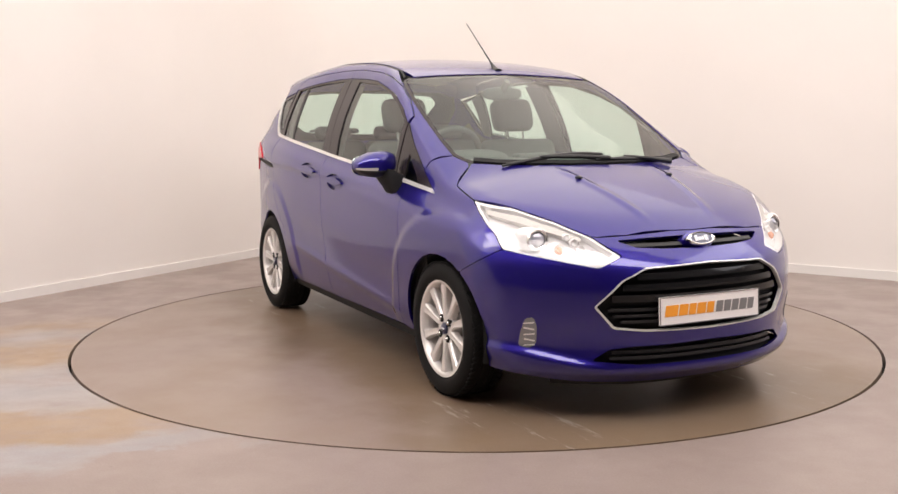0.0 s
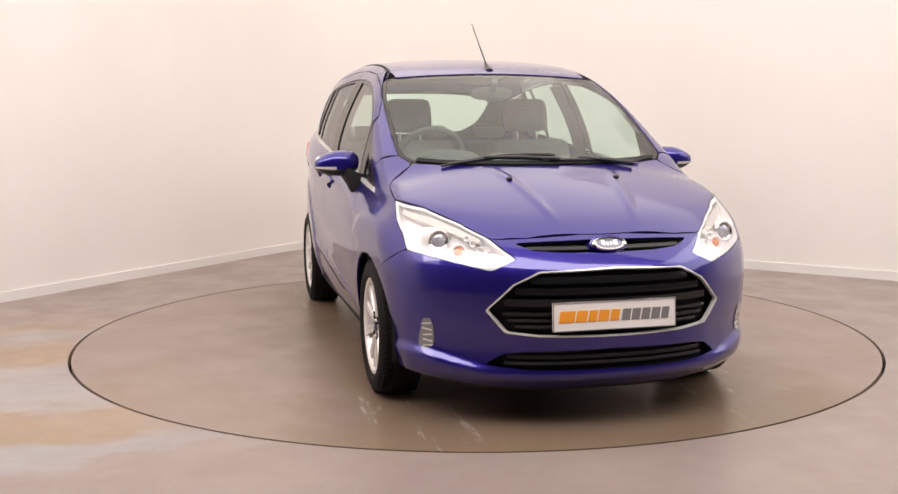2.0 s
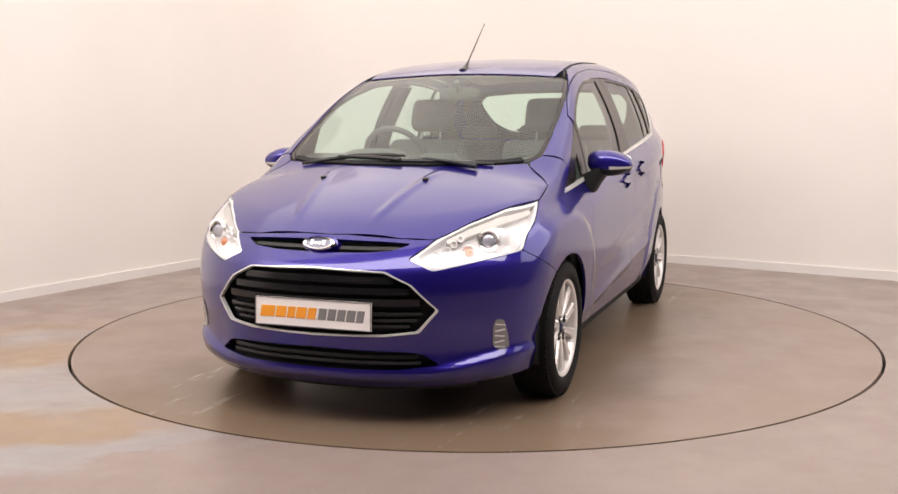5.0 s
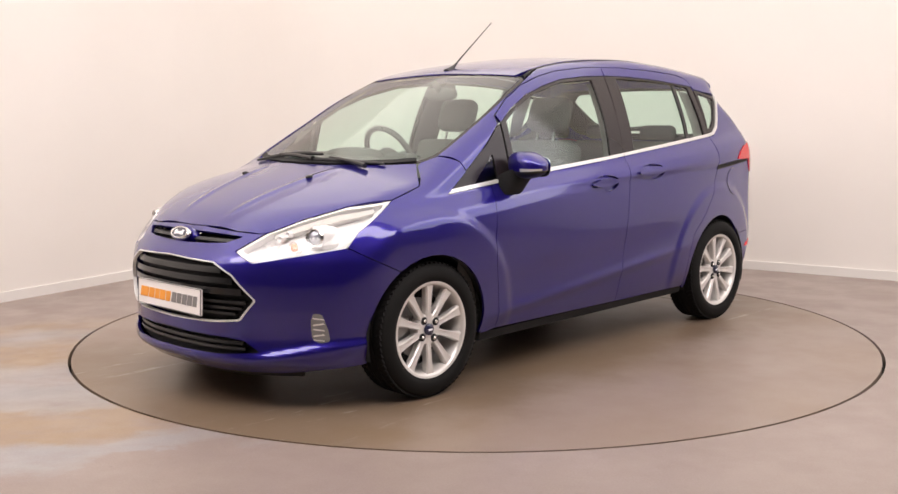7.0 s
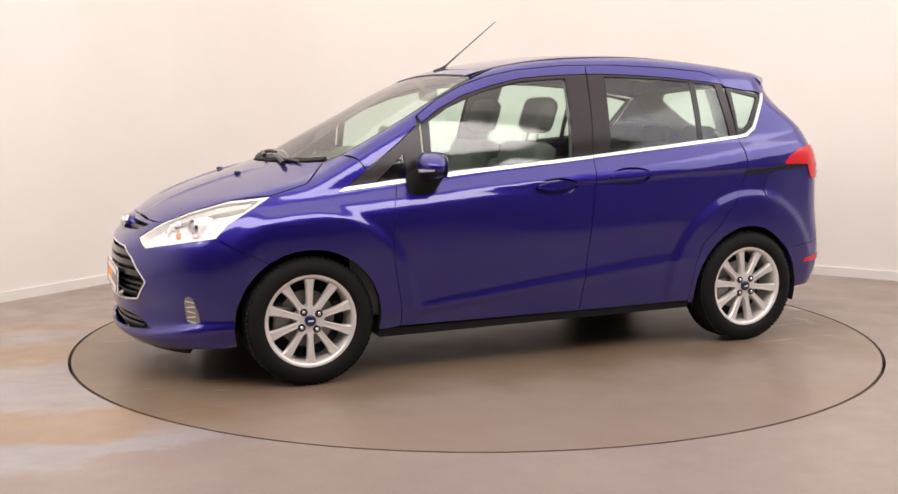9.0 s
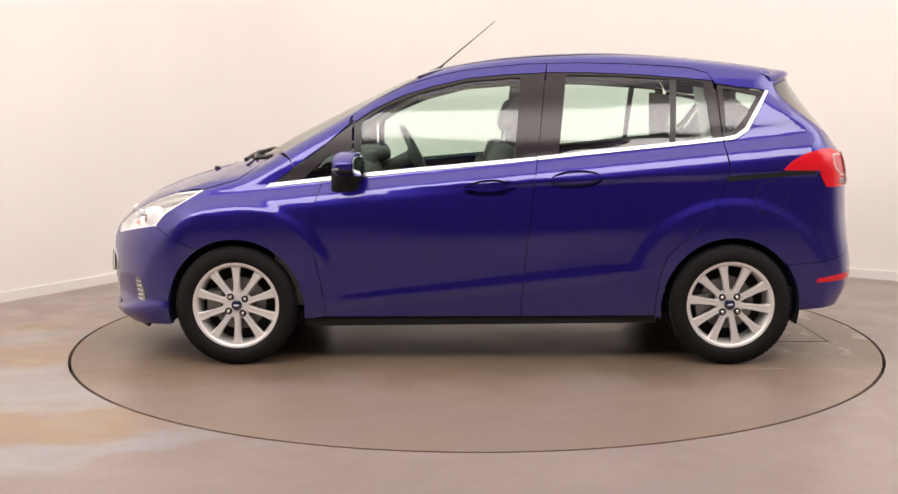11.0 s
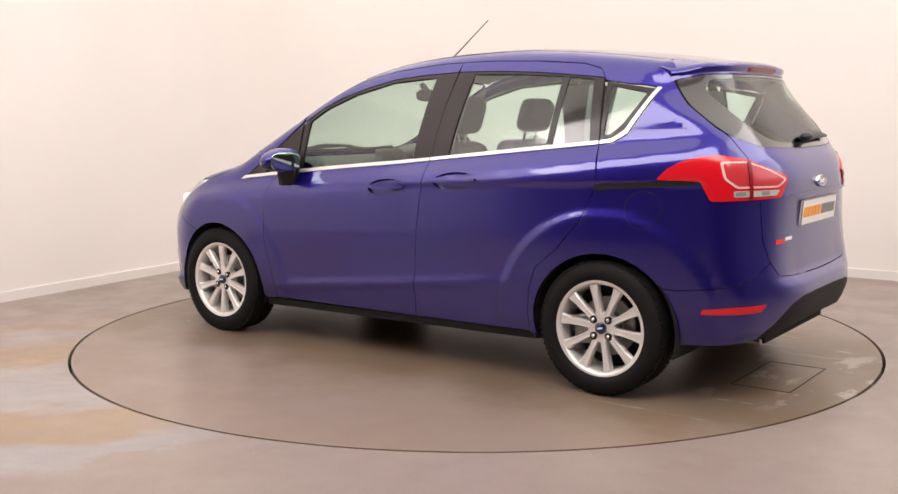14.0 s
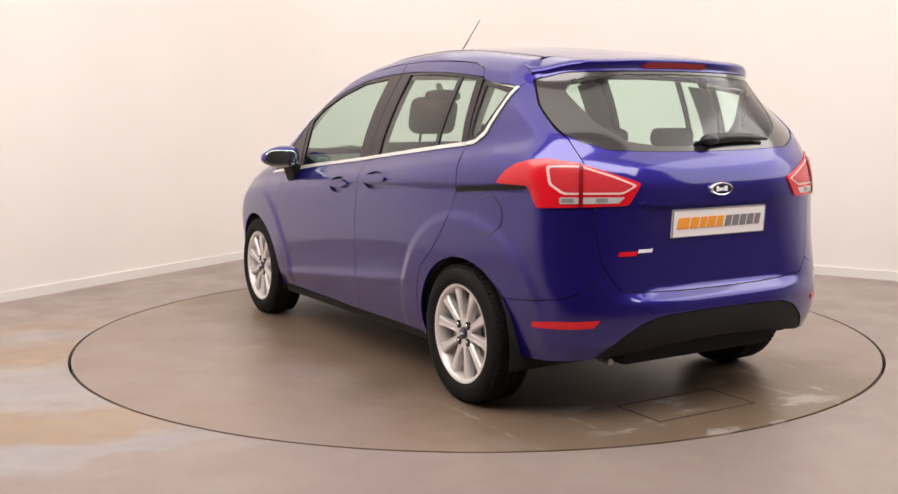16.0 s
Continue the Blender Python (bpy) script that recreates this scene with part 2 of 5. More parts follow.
w = wall_run("wall_north", plan, 0, HIGH, 0.15, WALL, "warm white plastered wall with a rounded corner", "wall")
for p in w.data.polygons:
    p.use_smooth = True
w.data.set_sharp_from_angle(angle=radians(30))
wall_run("baseboard", plan, 0.0, 0.07, -0.014, SKIRT, "white skirting board along the wall", "skirting")
BACK = material("grey_back_wall", (0.24, 0.22, 0.22), 0.8)
back_l, back_r = plan[0], plan[-1]
wall_run("wall_south", [back_r, back_r + left_way * 14.0, back_l], 0, HIGH, 0.15, BACK, "plain grey wall behind the camera", "wall")
bm = bmesh.new()
box(bm, -22, -22, HIGH, 22, 22, HIGH + 0.1)
tagged(part("ceiling", bm, CEIL), "plain grey ceiling", "ceiling", kind="structure")


def curve(pts):
    """A smooth monotone curve through (x, y) pairs."""
    x = np.array([p[0] for p in pts], float)
    y = np.array([p[1] for p in pts], float)
    h, d = np.diff(x), np.diff(y) / np.diff(x)
    m = np.zeros(len(x))
    same = d[:-1] * d[1:] > 0
    w1, w2 = 2 * h[1:] + h[:-1], h[1:] + 2 * h[:-1]
    inner = np.zeros(len(d) - 1)
    inner[same] = ((w1 + w2)[same]) / (w1[same] / d[:-1][same] + w2[same] / d[1:][same])
    m[1:-1], m[0], m[-1] = inner, d[0], d[-1]

    def at(v):
        v = np.asarray(v, float)
        i = np.clip(np.searchsorted(x, v) - 1, 0, len(x) - 2)
        s = (v - x[i]) / h[i]
        inside = (y[i] * (1 + 2 * s) * (1 - s) ** 2 + h[i] * m[i] * s * (1 - s) ** 2
                  + y[i + 1] * s * s * (3 - 2 * s) + h[i] * m[i + 1] * s * s * (s - 1))
        low, high = y[0] + m[0] * (v - x[0]), y[-1] + m[-1] * (v - x[-1])
        return np.where(v < x[0], low, np.where(v > x[-1], high, inside))
    return at


# the car's shape: x ahead, y to its left, z up from the ground; wheels at x = 1.2445 and -1.2445
TOP = curve([(-2.2, 1.36), (-1.9, 1.438), (-1.7, 1.485), (-1.5, 1.518), (-1.2, 1.557), (-0.9, 1.584), (-0.6, 1.597), (-0.3, 1.590), (0.0, 1.561),
             (0.25, 1.513), (0.45, 1.440), (0.75, 1.297), (1.0, 1.173), (1.25, 1.042), (1.34, 1.012), (1.53, 0.956), (1.694, 0.899), (1.842, 0.834), (1.97, 0.762), (2.08, 0.69)])
CROWN = curve([(-1.8, 0.11), (-1.2, 0.10), (-0.2, 0.09), (0.3, 0.10), (0.8, 0.18), (1.1, 0.20), (1.4, 0.14), (2.0, 0.20)])
WIDE = curve([(0.1, 0.775), (0.2, 0.80), (0.3, 0.825), (0.4, 0.842), (0.5, 0.853), (0.6, 0.861), (0.7, 0.866), (0.8, 0.868), (0.88, 0.864), (0.93, 0.850),
              (1.012, 0.797), (1.1, 0.772), (1.2, 0.734), (1.3, 0.689), (1.4, 0.637), (1.5, 0.577), (1.6, 0.50)])
NOSE = curve([(0.1, 1.90), (0.17, 1.98), (0.22, 2.04), (0.26, 2.055), (0.33, 2.05), (0.45, 2.062), (0.55, 2.065), (0.64, 2.05), (0.70, 2.02), (0.75, 1.985), (0.9, 1.86)])
TAIL = curve([(0.15, 1.84), (0.28, 1.93), (0.38, 1.985), (0.46, 1.995), (0.515, 1.985), (0.555, 1.945), (0.62, 1.940), (0.75, 1.935), (0.95, 1.94), (1.04, 1.918), (1.11, 1.872), (1.25, 1.780), (1.42, 1.668), (1.46, 1.648), (1.52, 1.63), (1.6, 1.61)])

TAIL_CORNER = curve([(0.15, 1.84), (0.28, 1.93), (0.38, 1.975), (0.46, 1.985), (0.54, 1.979), (0.64, 1.963), (0.75, 1.95), (0.95, 1.94), (1.04, 1.918), (1.11, 1.872), (1.25, 1.780), (1.42, 1.668), (1.46, 1.648), (1.52, 1.63), (1.6, 1.61)])


def step(a, b, v):
    s = np.clip((v - a) / (b - a), 0, 1)
    return s * s * (3 - 2 * s)


def smax(a, b, k):
    h = np.maximum(k - np.abs(a - b), 0) / k
    return np.maximum(a, b) + h * h * k / 4


def hull(x, y, z):
    """Below 0 inside the car's outer skin."""
    y = np.abs(y)
    lift = 0.0985 * x * step(0.45, 0.85, z)
    half = WIDE(z + lift) - 0.085 * np.maximum(-0.7 - x, 0) ** 2 - 0.05 * np.maximum(x - 0.7, 0) ** 2
    for hub in (1.2445, -1.2445):
        r = np.hypot(x - hub, z - 0.30)
        half = half + 0.011 * step(0.56, 0.50, r) * step(0.2, 0.35, z)
    line = 0.40 - 0.105 * x
    half = half + 0.009 * np.exp(-((z - line) / 0.028) ** 2) * step(-1.0, -0.5, x) * step(0.95, 0.6, x)
    half = half - 0.005 * np.exp(-((z - line - 0.12) / 0.07) ** 2) * step(-1.0, -0.5, x) * step(0.95, 0.6, x)
    half = half + 0.030 * step(0.97, 1.32, z) * step(-0.7, 0.5, x)
    crease = 0.918 - 0.036 * x
    half = half - 0.010 * step(crease + 0.010, crease - 0.028, z) * step(crease - 0.30, crease - 0.05, z) * step(0.75, -0.25, x) * step(-1.85, -1.6, x)
    side = (y - half) * 0.94
    e = 0.01
    slope = (TOP(x + e) - TOP(x - e)) / (2 * e)
    ridge = 0.007 * np.exp(-((y - 0.05 - 0.17 * (2.6 - x)) / 0.022) ** 2) * step(1.28, 1.42, x) * step(1.9, 1.75, x)
    top = (z - TOP(x) - ridge + CROWN(x) * y * y) / np.sqrt(1 + slope * slope)
    front = (x - NOSE(z) + 0.70 * y ** 2.6) * 0.85
    corner_of = step(0.26, 0.62, y)
    rear = (-x - TAIL(z) * (1 - corner_of) - TAIL_CORNER(z) * corner_of + (0.52 + 0.75 * step(1.15, 1.42, z)) * y ** 3.9) * 0.88
    f = smax(side, top, 0.055)
    f = smax(f, front, 0.09)
    edge = 0.242 + 0.068 * step(0.42, 0.80, y)
    f = f - 0.017 * step(edge + 0.022, edge - 0.028, z) * step(1.35, 1.60, x)
    f = f + 0.007 * step(0.46, 0.35, z) * step(edge - 0.020, edge + 0.030, z) * step(0.42, 0.54, y) * step(0.76, 0.69, y) * step(1.35, 1.60, x)
    return smax(f, rear, 0.05)


def normals(p):
    e = 0.004
    g = np.stack([hull(p[:, 0] + e, p[:, 1], p[:, 2]) - hull(p[:, 0] - e, p[:, 1], p[:, 2]),
                  hull(p[:, 0], p[:, 1] + e, p[:, 2]) - hull(p[:, 0], p[:, 1] - e, p[:, 2]),
                  hull(p[:, 0], p[:, 1], p[:, 2] + e) - hull(p[:, 0], p[:, 1], p[:, 2] - e)], 1)
    return g / np.maximum(np.linalg.norm(g, axis=1), 1e-9)[:, None]


def meet(o, d, far=2.4, steps=56):
    """The first points of the skin along rays that start outside."""
    ks = np.linspace(0, far, steps)
    f = np.stack([hull(*(o + d * k).T) for k in ks], 1)
    hit = f < 0
    i = np.where(hit.any(1), hit.argmax(1), f.argmin(1))
    lo, hi = ks[np.maximum(i - 1, 0)], ks[i]
    for _ in range(26):
        mid = (lo + hi) / 2
        ins = hull(*(o + d * mid[:, None]).T) < 0
        hi, lo = np.where(ins, mid, hi), np.where(ins, lo, mid)
    return o + d * hi[:, None]


# ---- panels cut from the car's skin ----
def side(pts, s=1):
    p = np.array([(x, 1.3 * s, z) for x, z in pts])
    return meet(p, np.tile((0.0, -s, 0.0), (len(p), 1)), 1.3)


def face(pts):
    p = np.array([(2.5, y, z) for y, z in pts])
    return meet(p, np.tile((-1.0, 0.0, 0.0), (len(p), 1)), 2.4)


def back(pts):
    p = np.array([(-2.4, y, z) for y, z in pts])
    return meet(p, np.tile((1.0, 0.0, 0.0), (len(p), 1)), 2.3)


def over(pts):
    p = np.array([(x, y, 2.0) for x, y in pts])
    return meet(p, np.tile((0.0, 0.0, -1.0), (len(p), 1)), 1.8)


def flip(pts):
    return np.array(pts) * (1, -1, 1)


def flat_of(kind, p):
    x, y, z = np.array(p, float).T
    if kind == "side":
        return np.stack([x, z], 1)
    if kind == "face" or kind == "back":
        return np.stack([y, z], 1)
    if kind == "long":
        return np.stack([x, 0.8 * np.arctan2(y, z - 0.6)], 1)
    if kind == "nose":
        return np.stack([0.9 * np.arctan2(y, x - 1.0), z], 1)
    return np.stack([0.9 * np.arctan2(y, -1.0 - x), z], 1)


def skin_of(kind, uv, s=1):
    u, v = uv.T
    one, nil = np.ones(len(u)), np.zeros(len(u))
    if kind == "side":
        return meet(np.stack([u, 1.3 * s * one, v], 1), np.stack([nil, -s * one, nil], 1), 1.3)
    if kind == "face":
        return meet(np.stack([2.5 * one, u, v], 1), np.stack([-one, nil, nil], 1), 2.4)
    if kind == "back":
        return meet(np.stack([-2.4 * one, u, v], 1), np.stack([one, nil, nil], 1), 2.3)
    if kind == "long":
        a = v / 0.8
        d = np.stack([nil, np.sin(a), np.cos(a)], 1)
        return meet(np.stack([u, nil, 0.6 * one], 1) + 1.5 * d, -d, 1.5)
    a = u / 0.9
    w = 1.0 if kind == "nose" else -1.0
    d = np.stack([w * np.cos(a), np.sin(a), nil], 1)
    return meet(np.stack([w * one, nil, v], 1) + 1.5 * d, -d, 1.5)


def rounded(uv, r, stride):
    """A closed outline with rounded corners and points at an even stride."""
    n, out = len(uv), []
    for i in range(n):
        p, a, b = uv[i], uv[i - 1] - uv[i], uv[(i + 1) % n] - uv[i]
        la, lb = np.linalg.norm(a), np.linalg.norm(b)
        k = min(r, la * 0.45, lb * 0.45)
        if k < 1e-4:
            out.append(p)
            continue
        p0, p1 = p + a / la * k, p + b / lb * k
        for q in np.linspace(0, 1, 5):
            out.append((1 - q) ** 2 * p0 + 2 * q * (1 - q) * p + q * q * p1)
    full = []
    for i, p in enumerate(out):
        q = out[(i + 1) % len(out)]
        m = max(1, int(np.ceil(np.linalg.norm(q - p) / stride)))
        full += [p + (q - p) * j / m for j in range(m)]
    full = np.array(full)
    keep = np.linalg.norm(full - np.roll(full, 1, 0), axis=1) > 5e-4
    return full[keep]


def inset(uv, d):
    t = np.roll(uv, -1, 0) - np.roll(uv, 1, 0)
    t /= np.maximum(np.linalg.norm(t, axis=1), 1e-9)[:, None]
    area = np.sum(uv[:, 0] * np.roll(uv[:, 1], -1) - uv[:, 1] * np.roll(uv[:, 0], -1))
    return uv + np.stack([-t[:, 1], t[:, 0]], 1) * (d if area > 0 else -d)


def within(p, poly):
    x, y = p[:, 0][:, None], p[:, 1][:, None]
    x0, y0 = poly[:, 0][None], poly[:, 1][None]
    x1, y1 = np.roll(poly[:, 0], -1)[None], np.roll(poly[:, 1], -1)[None]
    c = (y0 > y) != (y1 > y)
    with np.errstate(divide="ignore", invalid="ignore"):
        cut = x < (x1 - x0) * (y - y0) / (y1 - y0) + x0
    return (c & cut).sum(1) % 2 == 1


def mesh_from(name, verts, faces, mat, parent, norms=None, label=""):
    me = bpy.data.meshes.new(name)
    me.from_pydata([tuple(v) for v in verts], [], [tuple(int(i) for i in f) for f in faces])
    me.materials.append(mat)
    if norms is not None:
        me.polygons.foreach_set("use_smooth", [True] * len(me.polygons))
        me.normals_split_custom_set_from_vertices([tuple(n) for n in norms])
    ob = new(name, me)
    ob.parent = parent
    if label:
        ob["label"] = label
    return ob


def panel(name, kind, outline, mat, parent, holes=(), off=0.0, depth=0.014, grid=0.03, r=0.012, gap=0.0017, label="", s=1):
    """A piece of the skin inside an outline (points on the skin), with folded edges; off lifts it along its normal."""
    loops = [inset(rounded(flat_of(kind, outline), r, 0.016), gap)]
    loops += [inset(rounded(flat_of(kind, h), r, 0.016), -gap) for h in holes]
    lo, hi = loops[0].min(0), loops[0].max(0)
    gx, gy = np.meshgrid(np.arange(lo[0], hi[0], grid), np.arange(lo[1], hi[1], grid))
    inner = np.stack([gx.ravel() + 1e-4, gy.ravel() + 1.3e-4], 1)
    ok = within(inner, loops[0])
    for h in loops[1:]:
        ok &= ~within(inner, h)
    edge = np.concatenate(loops)
    for i in range(0, len(edge), 400):
        part_of = edge[i:i + 400]
        ok &= (np.linalg.norm(inner[:, None] - part_of[None], axis=2) > grid * 0.4).all(1)
    inner = inner[ok]
    pts, edges, base = [], [], 0
    for loop in loops:
        pts += [Vector(q) for q in loop]
        edges += [(base + i, base + (i + 1) % len(loop)) for i in range(len(loop))]
        base += len(loop)
    pts += [Vector(q) for q in inner]
    v2, _, f2, *_ = delaunay_2d_cdt(pts, edges, [], 0, 1e-6)
    uv = np.array([(v.x, v.y) for v in v2])
    tri = np.array([f for f in f2 if len(f) == 3])
    mid_of = uv[tri].mean(1)
    ok = within(mid_of, loops[0])
    for h in loops[1:]:
        ok &= ~within(mid_of, h)
    tri = tri[ok]
    p = skin_of(kind, uv, s)
    n = normals(p)
    q = p + n * off
    g = np.cross(q[tri[:, 1]] - q[tri[:, 0]], q[tri[:, 2]] - q[tri[:, 0]])
    wrong = (g * n[tri].mean(1)).sum(1) < 0
    tri[wrong] = tri[wrong][:, ::-1]
    verts, norms, faces = list(q), list(n), [tuple(f) for f in tri]
    if depth > 0:
        count = {}
        for f in tri:
            for a, b in ((f[0], f[1]), (f[1], f[2]), (f[2], f[0])):
                count[(a, b)] = 1
        rim_edges = [(a, b) for a, b in count if (b, a) not in count]
        for a, b in rim_edges:
            t = q[b] - q[a]
            o = np.cross(t, n[a])
            o = o / max(np.linalg.norm(o), 1e-9)
            k = len(verts)
            verts += [q[a], q[b], q[b] - n[b] * depth, q[a] - n[a] * depth]
            norms += [o, o, o, o]
            faces.append((k + 1, k, k + 3, k + 2))
    return mesh_from(name, verts, faces, mat, parent, norms, label)


def both(name, kind, outline, mat, parent, holes=(), **more):
    """The panel on the car's left side and its mirror image on the right."""
    a = panel(name, kind, outline, mat, parent, holes, s=1, **more)
    b = panel(name, kind, flip(outline), mat, parent, [flip(h) for h in holes], s=-1, **more)
    return a, b


def arch(hub, a0, a1, r=0.345, n=14, z=0.30):
    return [(hub + r * math.cos(radians(a)), z + r * math.sin(radians(a))) for a in np.linspace(a0, a1, n)]


HUB = 1.2445
car = tagged(new("car"), "metallic blue compact family car with silver alloy wheels on the turntable", "car")

# outlines, as (x, z) from the side
BELT = [(1.075, 0.899), (0.648, 0.950), (0.357, 0.979), (-0.075, 1.016), (-0.359, 1.044), (-0.78, 1.085), (-1.199, 1.126)]
ROOFLINE = [(0.655, 1.258), (0.54, 1.335), (0.39, 1.408), (0.24, 1.455), (0.08, 1.488), (-0.21, 1.516), (-0.50, 1.521), (-0.79, 1.511), (-1.05, 1.491), (-1.14, 1.465), (-1.18, 1.41)]
GAP1 = [(0.80, 0.932), (0.831, 0.834), (0.842, 0.70), (0.84, 0.573), (0.815, 0.44), (0.797, 0.33), (0.794, 0.245)]
GAP2 = [(-0.335, 1.519), (-0.318, 1.40), (-0.301, 1.258), (-0.283, 1.10), (-0.275, 1.036), (-0.261, 0.922), (-0.22, 0.579), (-0.192, 0.245)]
GAP3 = [(-1.199, 1.126), (-1.222, 0.978), (-1.206, 0.922), (-1.141, 0.782), (-1.034, 0.655), (-0.925, 0.565), (-0.888, 0.46), (-0.873, 0.354), (-0.869, 0.250)]
LAMP = np.array([(1.957, 0.380, 0.690), (1.944, 0.480, 0.645), (1.81, 0.641, 0.679), (1.66, 0.764, 0.708), (1.603, 0.765, 0.769), (1.385, 0.728, 0.893),
                 (1.55, 0.640, 0.872), (1.72, 0.550, 0.82), (1.85, 0.460, 0.764)])


def at_skin(kind, pts):
    return skin_of(kind, flat_of(kind, pts))


LAMP = at_skin("nose", LAMP)
COWL = np.array([(1.227, 0.717, 0.929), (1.125, 0.622, 1.02)])
COWL = at_skin("long", COWL)
SCREEN = over([(1.292, 0.0), (1.275, 0.18), (1.225, 0.36), (1.165, 0.50), (1.10, 0.622), (1.03, 0.664), (0.80, 0.661), (0.597, 0.650), (0.45, 0.631), (0.325, 0.604), (0.335, 0.45), (0.345, 0.26), (0.35, 0.0)])
LIP = over([(1.925, 0.0), (1.92, 0.10), (1.902, 0.32), (1.868, 0.44)])

# front wing
wing = np.concatenate([LAMP[3:6], COWL, SCREEN[[4, 5]], side([(0.975, 1.047), (0.945, 0.999), (1.080, 0.903), (0.80, 0.932)]), side(GAP1[1:]), side([(0.86, 0.235), (0.905, 0.235)]), side(arch(HUB, 191, 57))])
both("front_wing", "nose", wing, PAINT, car, r=0.006, grid=0.018)

# bonnet
hood = np.concatenate([LIP, LAMP[[8, 7, 6, 5]], COWL, SCREEN[4:0:-1] + (0.012, 0, 0), [SCREEN[0] + (0.012, 0, 0)]])
hood = np.concatenate([hood, flip(hood[1:-1])[::-1]])
panel("bonnet", "long", hood, PAINT, car, r=0.008, grid=0.02)

# front bumper with its openings
half = np.concatenate([[LIP[0]], LIP[1:], LAMP[[8, 0, 1, 2, 3]], side(arch(HUB, 57, -16)), side([(1.60, 0.20)]), face([(0.70, 0.19), (0.54, 0.17), (0.3, 0.165)]), face([(0, 0.165)])])
bump_line = np.concatenate([half, flip(half[1:-1])[::-1]])


def mirror_face(pts):
    return face(pts + [(-y, z) for y, z in pts[::-1] if abs(y) > 1e-6])


GRILLE = [(0.0, 0.650), (0.30, 0.640), (0.40, 0.592), (0.497, 0.490), (0.425, 0.403), (0.30, 0.390), (0.0, 0.384)]
UPPER = [(0.0, 0.757), (0.25, 0.752), (0.37, 0.746), (0.31, 0.722), (0.20, 0.714), (0.0, 0.710)]
LOWER = [(0.0, 0.328), (0.36, 0.322), (0.44, 0.312), (0.50, 0.268), (0.34, 0.252), (0.0, 0.250)]
panel("front_bumper", "nose", bump_line, PAINT, car, holes=[mirror_face(GRILLE), mirror_face(UPPER), mirror_face(LOWER)], r=0.010, grid=0.013)
for outline in (GRILLE, UPPER, LOWER):
    panel("grille_backing", "face", mirror_face([(y * 1.08, z + (0.012 if z > (outline[0][1] + outline[-1][1]) / 2 else -0.012)) for y, z in outline]), MATT, car, off=-0.045, depth=0, grid=0.05)


def slat(z, h, wide, off, mat):
    panel("grille_slat", "face", face([(-wide, z - h), (wide, z - h), (wide, z + h), (-wide, z + h)]), mat, car, off=off, depth=0.02, gap=0, r=0.004, grid=0.06)


for z, wide in ((0.612, 0.34), (0.566, 0.40), (0.520, 0.44)):
    slat(z, 0.014, wide, -0.014, GLOSSBLACK)
for z, wide in ((0.472, 0.45), (0.446, 0.43), (0.420, 0.40)):
    slat(z, 0.006, wide, -0.022, BLACK)
for z, wide in ((0.300, 0.43), (0.275, 0.44)):
    slat(z, 0.007, wide, -0.02, BLACK)
slat(0.735, 0.006, 0.33, -0.012, BLACK)
big = [(y * 1.018, 0.517 + (z - 0.517) * 1.036) for y, z in GRILLE]
panel("grille_frame", "face", mirror_face(big), BRIGHT, car, holes=[mirror_face(GRILLE)], off=0.003, depth=0.016, gap=0.0, grid=0.02, label="polished chrome grille surround")

# windscreen
screen = np.concatenate([SCREEN, flip(SCREEN[1:-1])[::-1]])
c = screen.mean(0)
inner_screen = over([((p[0] - c[0]) * 0.978 + c[0], p[1] * 0.968) for p in screen])
panel("windscreen_border", "long", screen, PILLAR, car, holes=[inner_screen], off=-0.004, depth=0.004, r=0.03)
panel("windscreen", "long", inner_screen, GLASS, car, off=-0.005, depth=0, r=0.03, gap=0.0, label="clear windscreen")

# pillars and roof
MOULD = 0.545
rail_low = side([(1.03, 1.045), (0.985, 1.045), (1.08, 0.905), (0.779, 1.122)] + ROOFLINE + [(-1.30, 1.392), (-1.435, 1.372), (-1.505, 1.412)])
rail_low = np.concatenate([side([(0.975, 1.049), (0.945, 1.002), (0.779, 1.122), (0.668, 1.217), (0.664, 1.25)]), rail_low[4:]])
rail_up = np.concatenate([over([(-1.425, MOULD - 0.01)]), over([(x, MOULD) for x in (-1.2, -0.9, -0.6, -0.3, 0.0)]), over([(0.18, 0.555)]), SCREEN[[9, 8, 7, 6, 5]]])
both("roof_rail", "long", np.concatenate([rail_low, rail_up]), PAINT, car, r=0.004)
roof_edge = over([(0.345, 0.26), (0.33, 0.535), (0.2, 0.542), (0.0, MOULD - 0.014), (-0.3, MOULD - 0.014), (-0.6, MOULD - 0.014), (-0.9, MOULD - 0.014), (-1.2, MOULD - 0.014), (-1.425, MOULD - 0.024), (-1.41, 0.26)])
panel("roof", "long", np.concatenate([roof_edge, flip(roof_edge)[::-1]]), PAINT, car, r=0.01, grid=0.04)
strip = np.concatenate([over([(0.31, 0.572), (0.2, 0.541), (0.0, MOULD - 0.013), (-0.6, MOULD - 0.013), (-1.425, MOULD - 0.022)]), over([(-1.425, MOULD - 0.010), (-0.6, MOULD), (0.0, MOULD), (0.2, 0.553), (0.31, 0.586)])])
both("roof_moulding", "long", strip, MATT, car, off=-0.001, depth=0.008, r=0.003, gap=0, grid=0.05)

# doors
f_low = side(GAP1 + GAP2[:3:-1] + [(-0.075, 1.016), (0.357, 0.979), (0.648, 0.950)])


